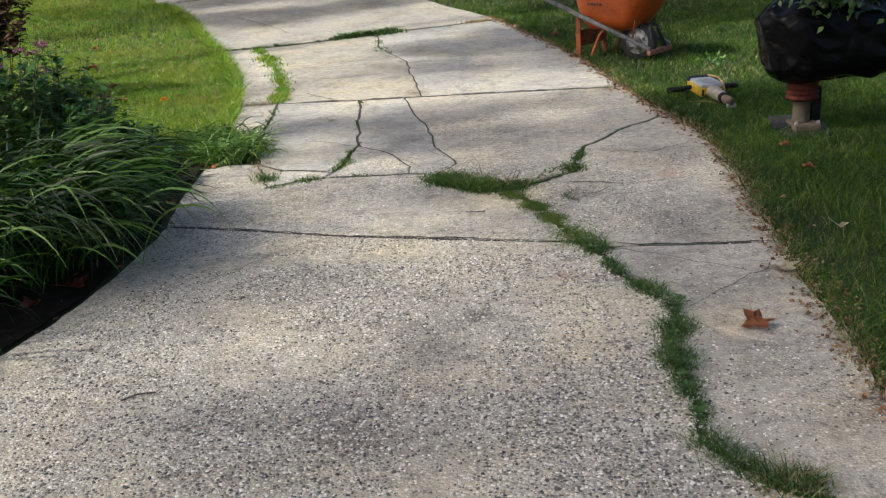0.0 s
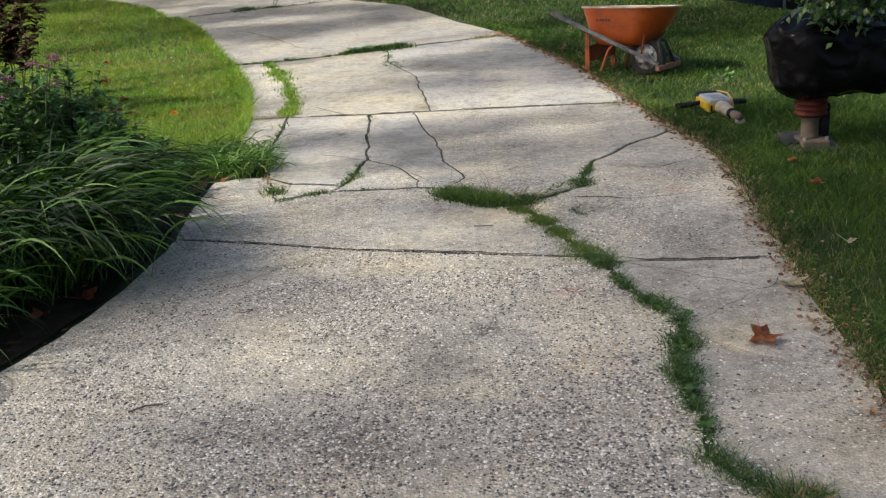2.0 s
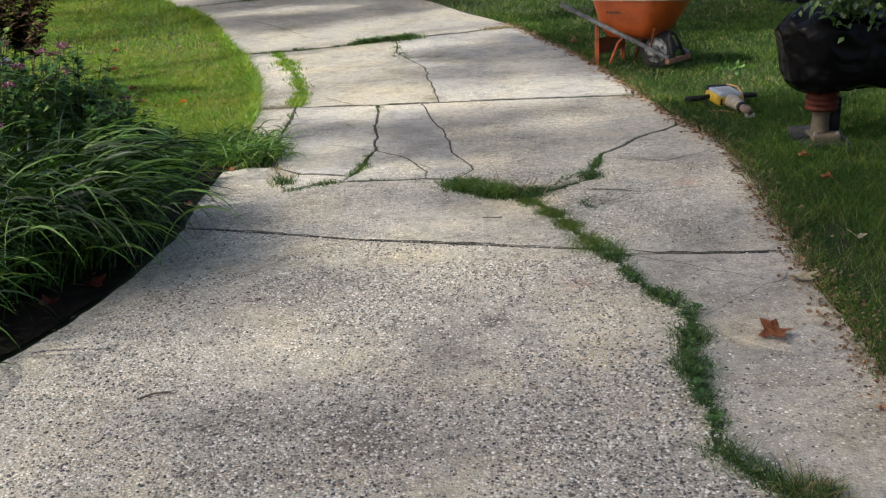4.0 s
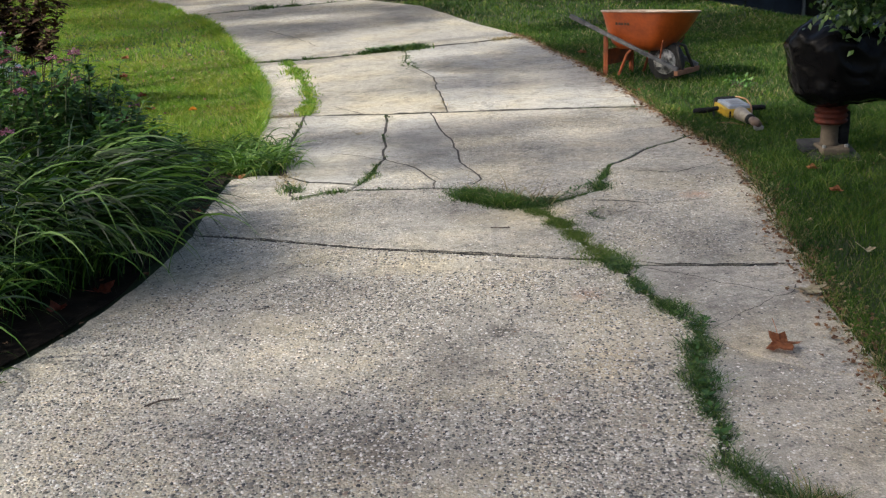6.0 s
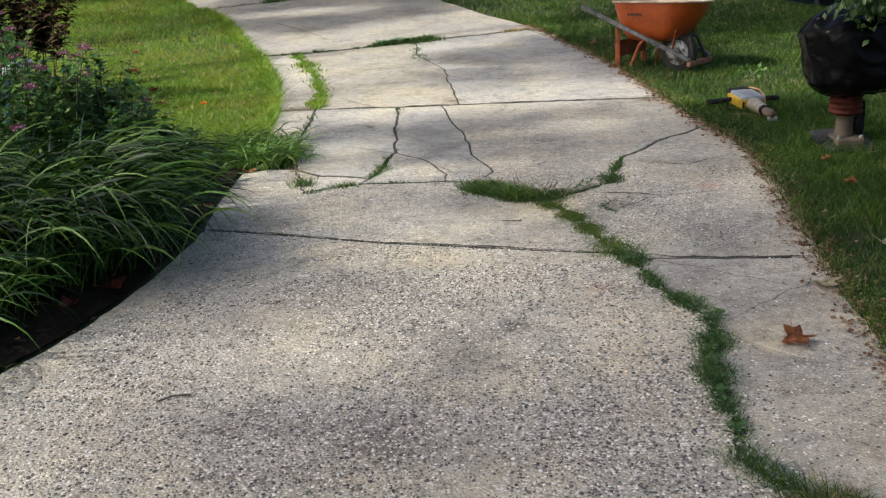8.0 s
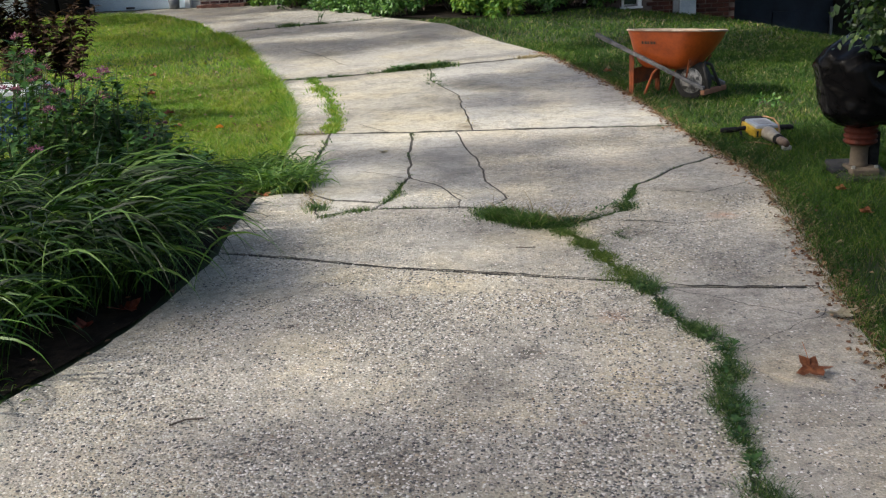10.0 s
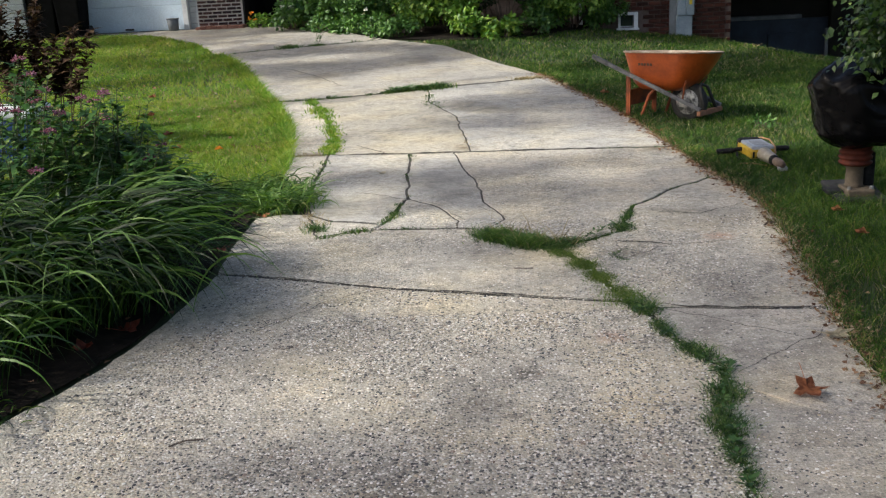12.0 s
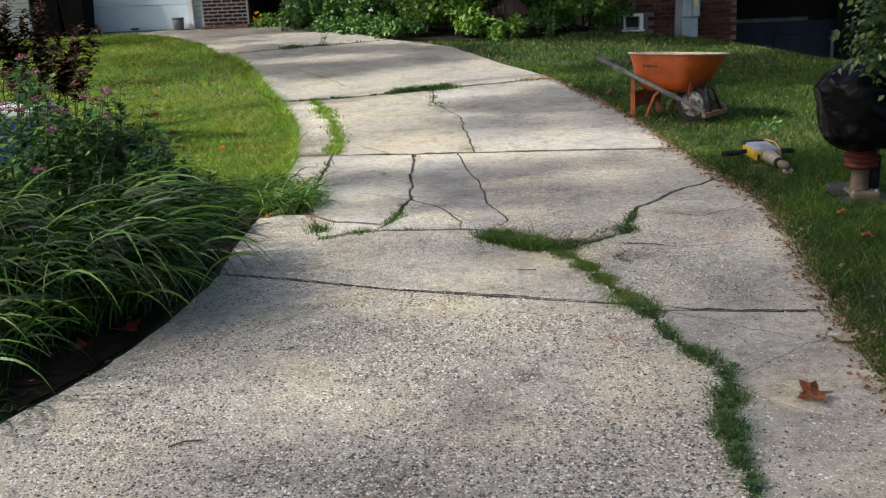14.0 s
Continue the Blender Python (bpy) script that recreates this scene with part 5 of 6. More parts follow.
M_MARK = worn("dark_print", (0.05, 0.02, 0.01), (0.09, 0.04, 0.02), 20.0, 0.6)
for k, w in enumerate((0.02, 0.025, 0.018, 0.024, 0.02)):
    part("mark", boxed((-0.22 + 0.034 * k, -0.281, 0.560), (-0.22 + 0.034 * k + w, -0.262, 0.585), 0.002), M_MARK, tray)
for s in (-1, 1):
    bm = bmesh.new()
    a, b = Vector((-0.75, s * 0.31, 0.595 - 0.04 * s)), Vector((0.44, s * 0.19, 0.145))
    m = Matrix.Translation((a + b) / 2) @ (b - a).to_track_quat("X", "Z").to_matrix().to_4x4()
    L = (b - a).length / 2
    h = part("handle", box(bm, (-L, -0.017, -0.019), (L, 0.017, 0.019), 0.006, m), M_GREYWOOD, barrow, "weathered grey wooden handle")
    part("grip", box(bmesh.new(), (-L - 0.005, -0.020, -0.022), (-L + 0.2, 0.020, 0.022), 0.008, m), M_DARKWOOD, h, "dark worn grip")
    leg = part("leg", tube(bmesh.new(), [(-0.36, s * 0.235, 0.44), (-0.37, s * 0.235, 0.0), (-0.33, s * 0.235, -0.01)], 0.014, 8), M_ORANGE_RUST, barrow, "rusty orange leg")
    part("leg_plate", boxed((-0.392, s * 0.235 - 0.007, 0.01), (-0.338, s * 0.235 + 0.007, 0.44), 0.004), M_ORANGE_RUST, leg)
    part("leg_brace", tube(bmesh.new(), [(-0.22, s * 0.235, 0.02), (-0.12, s * 0.22, 0.27), (-0.05, s * 0.2, 0.34)], 0.015, 8), M_ORANGE_RUST, barrow)
    part("tray_brace", tube(bmesh.new(), [(0.22, s * 0.16, 0.22), (0.25, s * 0.17, 0.36), (0.28, s * 0.2, 0.42)], 0.010, 6), M_ORANGE_RUST, barrow)
    part("axle_bracket", boxed((0.13, s * 0.075 - 0.006, 0.14), (0.20, s * 0.075 + 0.006, 0.24), 0.003), M_STEEL, barrow)
part("cross_plate", boxed((-0.375, -0.235, 0.14), (-0.365, 0.235, 0.30), 0.003), M_ORANGE_RUST, barrow)
part("nose_bar", boxed((0.41, -0.21, 0.085), (0.455, 0.21, 0.135), 0.008), M_BROWNWOOD, barrow, "brown wooden nose bar")
part("nose_guard", tube(bmesh.new(), [(0.44, -0.1, 0.13), (0.36, -0.07, 0.34), (0.33, 0.0, 0.37), (0.36, 0.07, 0.34), (0.44, 0.1, 0.13)], 0.016, 8), M_TYRE, barrow, "dark tip guard", False)
spin = Matrix.Translation((0.20, 0, 0.19)) @ pose(0, 0, 0, 90, 0, 0)
wheel = part("wheel", lathe(bmesh.new(), [(0.12, -0.035), (0.17, -0.045), (0.195, -0.025), (0.20, 0.0), (0.195, 0.025), (0.17, 0.045), (0.12, 0.035)], 28, spin), M_TYRE, barrow, "black pneumatic tyre", False)
part("wheel_rim", lathe(bmesh.new(), [(0.05, -0.038), (0.125, -0.042), (0.13, 0.0), (0.125, 0.042), (0.05, 0.038)], 24, spin), M_CREAM, wheel, "pale painted wheel rim", False)
part("hub", lathe(bmesh.new(), [(0.025, -0.08), (0.03, -0.04), (0.03, 0.04), (0.025, 0.08)], 12, spin), M_STEEL, wheel)

# ---- demolition hammer lying in the grass ----
M_TOOL_YELLOW = worn("yellow_tool_casing", (0.32, 0.20, 0.012), (0.46, 0.32, 0.03), 10.0, 0.45)
M_TOOL_GREY = worn("pale_grey_casing", (0.30, 0.32, 0.35), (0.46, 0.48, 0.52), 10.0, 0.35, 0.4)
M_TOOL_DARK = worn("dark_rubber_grip", (0.006, 0.006, 0.007), (0.020, 0.020, 0.020), 15.0, 0.75, spec=0.15)
M_TAN_METAL = worn("dusty_tan_metal", (0.30, 0.26, 0.20), (0.46, 0.41, 0.33), 12.0, 0.5, 0.5, 0.2)
M_CHUCK = worn("rusty_chuck", (0.10, 0.07, 0.055), (0.22, 0.16, 0.12), 14.0, 0.7, 0.4, 0.4)
M_CABLE = worn("orange_cable", (0.30, 0.15, 0.06), (0.42, 0.24, 0.12), 12.0, 0.5)
hammer = thing("demolition_hammer", (1.93, 7.58, -0.03), "yellow and grey electric demolition hammer lying in the grass", "power tool", turn=4)
hammer.scale = (0.80, 0.85, 0.78)
part("body", boxed((-0.12, -0.12, 0.06), (0.12, 0.28, 0.17), 0.03), M_TOOL_YELLOW, hammer, "yellow motor casing")
part("top_cover", boxed((-0.105, -0.115, 0.14), (0.11, 0.265, 0.19), 0.018), M_TOOL_GREY, hammer, "pale grey metal cover")
for dx in (-0.118, 0.112):
    for k in range(3):
        part("vent", boxed((dx, -0.06 + 0.06 * k, 0.09), (dx + 0.008, -0.03 + 0.06 * k, 0.14), 0.002), M_TOOL_DARK, hammer)
for k in range(4):
    part("vent", boxed((-0.095 + 0.042 * k, -0.124, 0.075), (-0.078 + 0.042 * k, -0.114, 0.135), 0.002), M_TOOL_DARK, hammer)
part("rear_cover", boxed((-0.112, 0.19, 0.055), (0.112, 0.325, 0.196), 0.03), M_TOOL_DARK, hammer, "dark rear motor cover")
part("name_plate", boxed((-0.06, -0.07, 0.189), (0.06, 0.12, 0.194), 0.002), M_STEEL, hammer, "shiny blank plate")
along = Matrix.Translation((0.01, 0, 0.11)) @ pose(0, 0, 0, 90, 0, 0)
part("barrel", lathe(bmesh.new(), [(0.065, 0.10), (0.068, 0.16), (0.060, 0.20), (0.052, 0.36), (0.046, 0.38)], 20, along), M_TAN_METAL, hammer, "dusty tan metal barrel", False)
part("collar", lathe(bmesh.new(), [(0.048, 0.375), (0.05, 0.40), (0.038, 0.43)], 20, along), M_TOOL_DARK, hammer, "", False)
part("chuck", lathe(bmesh.new(), [(0.034, 0.42), (0.040, 0.46), (0.042, 0.52), (0.034, 0.55), (0.028, 0.60)], 16, along), M_CHUCK, hammer, "rusty tool chuck", False)
part("retainer", boxed((-0.02, -0.60, 0.05), (0.06, -0.54, 0.09), 0.01), M_STEEL, hammer)
for s in (-1, 1):
    part("handle_arm", tube(bmesh.new(), [(s * 0.10, 0.12, 0.12), (s * 0.16, 0.15, 0.11), (s * 0.19, 0.15, 0.10)], 0.022, 8), M_TOOL_DARK, hammer, "", False)
    part("grip", tube(bmesh.new(), [(s * 0.17, 0.15, 0.105), (s * 0.20, 0.15, 0.10), (s * 0.33, 0.16, 0.095), (s * 0.35, 0.16, 0.095)], [0.02, 0.027, 0.027, 0.02], 10), M_TOOL_DARK, hammer, "black rubber side grip", False)
part("trigger_guard", tube(bmesh.new(), [(-0.19, 0.05, 0.10), (-0.20, -0.02, 0.06), (-0.15, -0.06, 0.05)], 0.012, 6), M_TOOL_DARK, hammer)
part("cable", tube(bmesh.new(), [(0.05, 0.27, 0.17), (0.10, 0.24, 0.20), (0.15, 0.14, 0.195), (0.165, 0.04, 0.15), (0.15, -0.04, 0.10), (0.11, -0.08, 0.07)], 0.008, 8), M_CABLE, hammer, "orange cable loop", False)
part("cable", tube(bmesh.new(), [(-0.23, -0.18, 0.045), (-0.12, -0.22, 0.05), (-0.02, -0.30, 0.04)], 0.007, 8), M_CABLE, hammer, "", False)

# ---- rammer under a black plastic bag ----
M_BAG, ntb, bb = material("black_plastic_bag", 0.22, 0.0, 0.10)
atb = place(ntb, False)
bb.inputs["Base Color"].default_value = (0.003, 0.003, 0.0035, 1)
wr = node(ntb, "ShaderNodeTexNoise", Scale=3.2, Detail=2.0, Roughness=0.4, Distortion=1.6)
ntb.links.new(atb, wr.inputs["Vector"])
relief(ntb, bb, wr.outputs["Fac"], 0.8, 0.06)
M_BELLOWS = worn("red_rubber_bellows", (0.035, 0.008, 0.005), (0.085, 0.018, 0.009), 12.0, 0.7, spec=0.2)
M_LEGBLOCK = worn("dusty_tan_paint", (0.07, 0.055, 0.04), (0.12, 0.095, 0.068), 10.0, 0.8, spec=0.2)
M_SHOE = worn("muddy_steel", (0.020, 0.020, 0.021), (0.055, 0.053, 0.05), 9.0, 0.8, 0.1, 0.3, spec=0.2)
rammer = thing("rammer", (2.22, 6.34, -0.02), "tamping rammer wrapped in a black plastic bag on the lawn", "compactor")
bm = boxed((-0.15, -0.17, 0.0), (0.16, 0.20, 0.035), 0.012)
for v in bm.verts:
    if v.co.y > 0.15:
        v.co.z += 0.05
part("shoe", bm, M_SHOE, rammer, "muddy steel shoe plate")
part("shoe_rim", boxed((-0.17, -0.05, 0.03), (-0.03, 0.12, 0.065), 0.02), M_TOOL_DARK, rammer, "dark shoe edge")
part("foot_block", boxed((-0.075, -0.12, 0.03), (0.095, 0.08, 0.085), 0.012), M_LEGBLOCK, rammer)
for bx in (-0.06, 0.08):
    part("bolt", lathe(bmesh.new(), [(0.012, 0.08), (0.012, 0.10)], 6, Matrix.Translation((bx, -0.09, 0))), M_STEEL, rammer)
part("leg", lathe(bmesh.new(), [(0.064, 0.08), (0.055, 0.10), (0.053, 0.20), (0.066, 0.215), (0.066, 0.235)], 20), M_LEGBLOCK, rammer, "dusty tan leg tube", False)
part("rear_tube", boxed((0.06, 0.0, 0.08), (0.13, 0.08, 0.30), 0.015), M_TOOL_DARK, rammer)
prof = [(0.085, 0.225)]
for k in range(5):
    prof += [(0.102, 0.237 + 0.034 * k), (0.104, 0.247 + 0.034 * k), (0.088, 0.256 + 0.034 * k)]
prof.append((0.10, 0.42))
part("bellows", lathe(bmesh.new(), prof, 24), M_BELLOWS, rammer, "red ribbed rubber bellows", False)
bm = bmesh.new()
bmesh.ops.create_uvsphere(bm, u_segments=96, v_segments=56, radius=1.0)
for v in bm.verts:
    d = v.co.copy()
    e = Vector([math.copysign(abs(c) ** 0.72, c) for c in d])
    p = Vector((e.x * 0.52, e.y * 0.30, e.z * 0.245))
    p += Vector((0.22, 0.0, 0.61))
    # lower and rounder round the body, drawn up towards the handle side
    if p.x < 0.25:
        p.z -= 0.06 * (1 - smooth((p.x + 0.3) / 0.5)) * (d.z < 0)
    p.x += 0.10 * (0.63 - p.z) * (p.x < 0.2)
    p.z += 0.05 * math.exp(-((p.x + 0.12) / 0.2) ** 2) * max(0, d.z)
    # gathered folds and slack
    f = abs(noise.noise(Vector((p.x * 5 + p.z * 6, p.y * 5, p.z * 2.0)))) + 0.5 * abs(noise.noise(Vector((p.x * 11 - p.z * 9, p.y * 12, p.z * 6 + 4))))
    g = noise.noise(p * 3.0)
    v.co = p + d * (0.05 * g - 0.045 * f + 0.015)
part("plastic_bag", bm, M_BAG, rammer, "crumpled black plastic bag", False)

# ---- cool box behind the flowers ----
M_COOLBLUE = worn("blue_plastic", (0.008, 0.035, 0.13), (0.014, 0.055, 0.18), 5.0, 0.45)
M_COOLWHITE = worn("white_plastic", (0.66, 0.68, 0.70), (0.78, 0.79, 0.80), 5.0, 0.4)
cooler = thing("cool_box", (-4.42, 8.5, -0.02), "blue plastic cool box with a white lid on the grass", "cool box")
part("body", boxed((-0.36, -0.22, 0.0), (0.36, 0.22, 0.45), 0.025), M_COOLBLUE, cooler, "blue plastic body")
part("lid", boxed((-0.38, -0.24, 0.455), (0.38, 0.24, 0.54), 0.025), M_COOLWHITE, cooler, "white plastic lid")
for s in (-1, 1):
    part("handle", tube(bmesh.new(), [(s * 0.36, -0.12, 0.24), (s * 0.40, -0.11, 0.20), (s * 0.40, 0.11, 0.20), (s * 0.36, 0.12, 0.24)], 0.014, 8), M_COOLWHITE, cooler, "", False)

# ---- bins by the garage ----
M_BINBLACK = worn("black_bin_plastic", (0.004, 0.004, 0.004), (0.008, 0.008, 0.008), 5.0, 0.75, spec=0.04)
M_BINMARK = worn("pale_bin_print", (0.45, 0.45, 0.45), (0.6, 0.6, 0.6), 8.0, 0.6)


def wheeled_bin(x, y, printed):
    t = thing("wheeled_bin", (x, y, hz(x, y) - 0.03), "black wheeled rubbish bin with a pale print" if printed else "plain black wheeled rubbish bin", "bin", "bins by the garage")
    bm = boxed((-0.27, -0.30, 0.04), (0.27, 0.30, 1.0), 0.03)
    for v in bm.verts:
        k = 0.8 + 0.2 * min(1, v.co.z)
        v.co.x *= k
        v.co.y *= k
    part("body", bm, M_BINBLACK, t)
    bm = boxed((-0.30, -0.34, 1.0), (0.30, 0.33, 1.06), 0.025)
    for v in bm.verts:
        v.co.z += 0.05 * (1 - (v.co.x / 0.3) ** 2) * (v.co.z > 1.03)
    part("lid", bm, M_BINBLACK, t)
    part("handle_bar", tube(bmesh.new(), [(-0.22, 0.36, 0.96), (0.22, 0.36, 0.96)], 0.015, 8), M_BINBLACK, t)
    for s in (-1, 1):
        part("wheel", lathe(bmesh.new(), [(0.10, -0.025), (0.12, -0.015), (0.12, 0.015), (0.10, 0.025)], 18, Matrix.Translation((s * 0.25, 0.24, 0.12)) @ pose(0, 0, 0, 0, 90, 0)), M_TYRE, t)
    for k, w in enumerate((0.06, 0.06, 0.06) if printed else ()):
        part("print", boxed((-0.10 + 0.07 * k, -0.305, 0.905), (-0.10 + 0.07 * k + w, -0.285, 0.95), 0.004), M_BINMARK, t)
    if printed:
        part("print", boxed((-0.09, -0.303, 0.86), (0.09, -0.283, 0.89), 0.004), M_BINMARK, t)
    return t


wheeled_bin(-8.80, 20.75, True)
wheeled_bin(-9.36, 20.85, False)
M_BUCKET = worn("grey_plastic", (0.10, 0.11, 0.12), (0.16, 0.17, 0.18), 6.0, 0.6)
bucket = thing("waste_basket", (-6.88, 21.28, hz(-6.88, 21.28) + 0.005), "small dark grey plastic basket at the garage door", "basket")
part("body", lathe(bmesh.new(), [(0.10, 0.0), (0.125, 0.24), (0.115, 0.24), (0.09, 0.02)], 20), M_BUCKET, bucket, "", False)
part("rim", lathe(bmesh.new(), [(0.118, 0.235), (0.133, 0.235), (0.133, 0.255), (0.118, 0.255)], 20), M_BUCKET, bucket, "", False)

# ---- fallen leaves, twigs, litter ----
M_MAPLE, ntm, bmp = material("rust_brown_leaf", 0.6, 0.0, 0.3)
cm = ramp(ntm, speckle(ntm, place(ntm, False), 40.0, 4.0), [(0.3, (0.20, 0.065, 0.025)), (0.7, (0.42, 0.17, 0.075))])
ntm.links.new(cm, bmp.inputs["Base Color"])
M_OAK = worn("pale_dry_leaf", (0.36, 0.30, 0.19), (0.50, 0.44, 0.30), 30.0, 0.7)
M_REDLEAF = worn("red_brown_leaf", (0.16, 0.035, 0.02), (0.26, 0.07, 0.04), 30.0, 0.6)


def fallen_leaf(x, y, size, turn, lobes, depth, curl, mat_, label, stretch=1.0, lift=0.0):
    """A lobed dry leaf, curled up at its tips, with a stalk."""
    t = thing("fallen_leaf", (x, y, hz(x, y) + 0.004 + lift), label, "leaf", turn=turn)
    bm = bmesh.new()
    c = bm.verts.new((0, 0, 0.004))
    n = lobes * 4
    rings = []
    for fr in (0.5, 1.0):
        ring = []
        for k in range(n):
            a = 2 * math.pi * k / n
            q = (k % 4)
            r = size * (1.0 if q == 0 else 1 - depth * (0.55 if q in (1, 3) else 1.0)) * (0.82 + 0.18 * math.cos(a))
            r *= fr if fr == 1 else 0.5 * (1 - depth * 0.3)
            z = curl * size * (fr ** 2) * (0.5 + 0.5 * math.sin(a * 2 + 1) + 0.3 * (q == 0))
            ring.append(bm.verts.new((r * math.cos(a) * stretch, r * math.sin(a), z)))
        rings.append(ring)
    for k in range(n):
        bm.faces.new((c, rings[0][k], rings[0][(k + 1) % n]))
        bm.faces.new((rings[0][k], rings[1][k], rings[1][(k + 1) % n], rings[0][(k + 1) % n]))
    bmesh.ops.solidify(bm, geom=bm.faces[:], thickness=0.0012)
    part("blade", bm, mat_, t)
    part("stalk", tube(bmesh.new(), [(-0.2 * size * stretch, 0, 0.003), (-0.8 * size * stretch, 0.1 * size, 0.02), (-1.35 * size * stretch, 0.15 * size, 0.035)], 0.0014, 5), mat_, t)
    return t


maple = fallen_leaf(1.07, 3.41, 0.085, 60, 5, 0.50, 0.34, M_MAPLE, "curled rust-brown maple leaf on the concrete")
maple.matrix_world = pose(1.07, 3.41, 0.020, 14, 0, 0) @ pose(0, 0, 0, 0, 0, -80)
fallen_leaf(1.33, 3.93, 0.060, 10, 7, 0.5, 0.3, M_OAK, "pale dry lobed oak leaf at the driveway edge", 1.5, 0.016)
fallen_leaf(-1.80, 4.26, 0.07, 40, 5, 0.4, 0.5, M_REDLEAF, "red-brown dead leaf under the ornamental grass")
fallen_leaf(-1.92, 4.05, 0.06, 140, 5, 0.4, 0.5, M_REDLEAF, "red-brown dead leaf under the ornamental grass")
fallen_leaf(-1.62, 6.32, 0.05, 20, 5, 0.4, 0.4, M_MAPLE, "brown dead leaf at the driveway corner")
fallen_leaf(-1.70, 5.55, 0.06, 200, 5, 0.4, 0.4, M_REDLEAF, "dark dead leaf on the soil")
fallen_leaf(-0.96, 7.55, 0.035, 60, 3, 0.2, 0.2, M_OAK, "small pale leaf on the concrete", 1.4)
fallen_leaf(-2.05, 6.95, 0.045, 100, 3, 0.25, 0.3, M_ORANGE, "yellow fading leaf in the flower bed", 1.4, 0.35)
for lx, ly, ls in ((-3.9, 10.8, 0.09), (-3.3, 9.6, 0.07), (-4.3, 12.1, 0.07), (-3.0, 8.9, 0.06), (1.95, 5.4, 0.05), (1.98, 5.9, 0.05), (1.15, 11.2, 0.07), (1.75, 4.4, 0.04), (1.38, 8.8, 0.05), (2.3, 5.0, 0.05)):
    fallen_leaf(lx, ly, ls, lx * 400, 5, 0.4, 0.4, M_MAPLE if ly > 5 else M_OAK, "brown fallen leaf lying in the grass", 1.0, 0.02)

M_TWIG = worn("grey_brown_twig", (0.06, 0.045, 0.035), (0.12, 0.09, 0.07), 30.0, 0.9)


def twig(pts, r, label):
    x, y = pts[0]
    t = thing("twig", (x, y, hz(x, y) + 0.005), label, "twig")
    part("stick", tube(bmesh.new(), [(p[0] - x, p[1] - y, 0.002 + 0.004 * (i % 2)) for i, p in enumerate(pts)], r, 6), M_TWIG, t)


twig([(-1.23, 3.09), (-1.18, 3.125), (-1.12, 3.14)], 0.0035, "thin dark twig on the concrete")
twig([(-1.05, 3.98), (-1.0, 3.96), (-0.96, 3.99)], 0.002, "thin dark twig on the concrete")
twig([(0.02, 5.02), (0.08, 5.0), (0.12, 5.01)], 0.003, "thin dark twig on the concrete")
twig([(1.50, 5.70), (1.53, 5.75), (1.57, 5.74)], 0.006, "dark bark fragment on the concrete")
twig([(1.28, 2.62), (1.30, 2.68), (1.31, 2.74)], 0.003, "thin dark twig at the driveway edge")
bm = bmesh.new()
for a, b in (((1.62, 2.95, 0.05), (1.60, 3.15, 0.12)), ((1.60, 3.15, 0.12), (1.56, 3.35, 0.17)), ((1.60, 3.15, 0.12), (1.68, 3.3, 0.16)), ((1.62, 3.02, 0.07), (1.54, 3.12, 0.13))):
    tube(bm, [a, b], [0.003, 0.002], 5)
tw = thing("dead_weed", (1.6, 3.1, 0.0), "pale dead branching weed in the edge grass", "weed")
part("stems", local(bm, (1.6, 3.1, 0.0)), M_OAK, tw)

n = 5200
ly = rng.uniform(2.0, 13.0, n)
lx = np.interp(ly, YR, XR) + rng.normal(0.005, 0.06, n)
q = rng.uniform(0.010, 0.028, n) * (0.7 + 0.1 * ly)
tagged(leaf_mesh("leaf_litter", np.stack([lx, ly, height(lx, ly) + 0.008], -1), rng.normal(0, 1, (n, 3)) * [1, 1, 0.25], np.tile([0, 0, 1.0], (n, 1)) + rng.normal(0, 0.3, (n, 3)), q, q * 0.4, M_LITTER),
       "brown leaf crumbs along the driveway edge", "leaf litter", kind="stuff")
n = 420
lx, ly = rng.uniform(-5.2, -1.9, n), rng.uniform(8.0, 14.0, n)
kp = (lx < np.interp(ly, YL, XL) - 0.05) & (patches(lx, ly, 1.1, 12) > 0.45)
lx, ly, n = lx[kp], ly[kp], int(kp.sum())
q = rng.uniform(0.02, 0.055, n)
tagged(leaf_mesh("leaf_litter", np.stack([lx, ly, height(lx, ly) + 0.018], -1), rng.normal(0, 1, (n, 3)) * [1, 1, 0.3], np.tile([0, 0, 1.0], (n, 1)) + rng.normal(0, 0.4, (n, 3)), q, q * 0.4, M_LITTER),
       "brown and tan leaf scraps scattered over the lawn", "leaf litter", kind="stuff")
n = 260
lx, ly = rng.uniform(-1.5, 1.4, n), rng.uniform(2.4, 9.0, n)
q = rng.uniform(0.006, 0.014, n)
tagged(leaf_mesh("leaf_litter", np.stack([lx, ly, height(lx, ly) + 0.006], -1), rng.normal(0, 1, (n, 3)) * [1, 1, 0.15], np.tile([0, 0, 1.0], (n, 1)), q, q * 0.3, M_LITTER),
       "scattered brown plant crumbs on the concrete", "leaf litter", kind="stuff")

# ---- fine cracks inside the slabs ----
M_CRACK = worn("crack_dirt", (0.03, 0.026, 0.022), (0.07, 0.06, 0.05), 20.0, 0.95, 0, 0.3, 60.0, True)


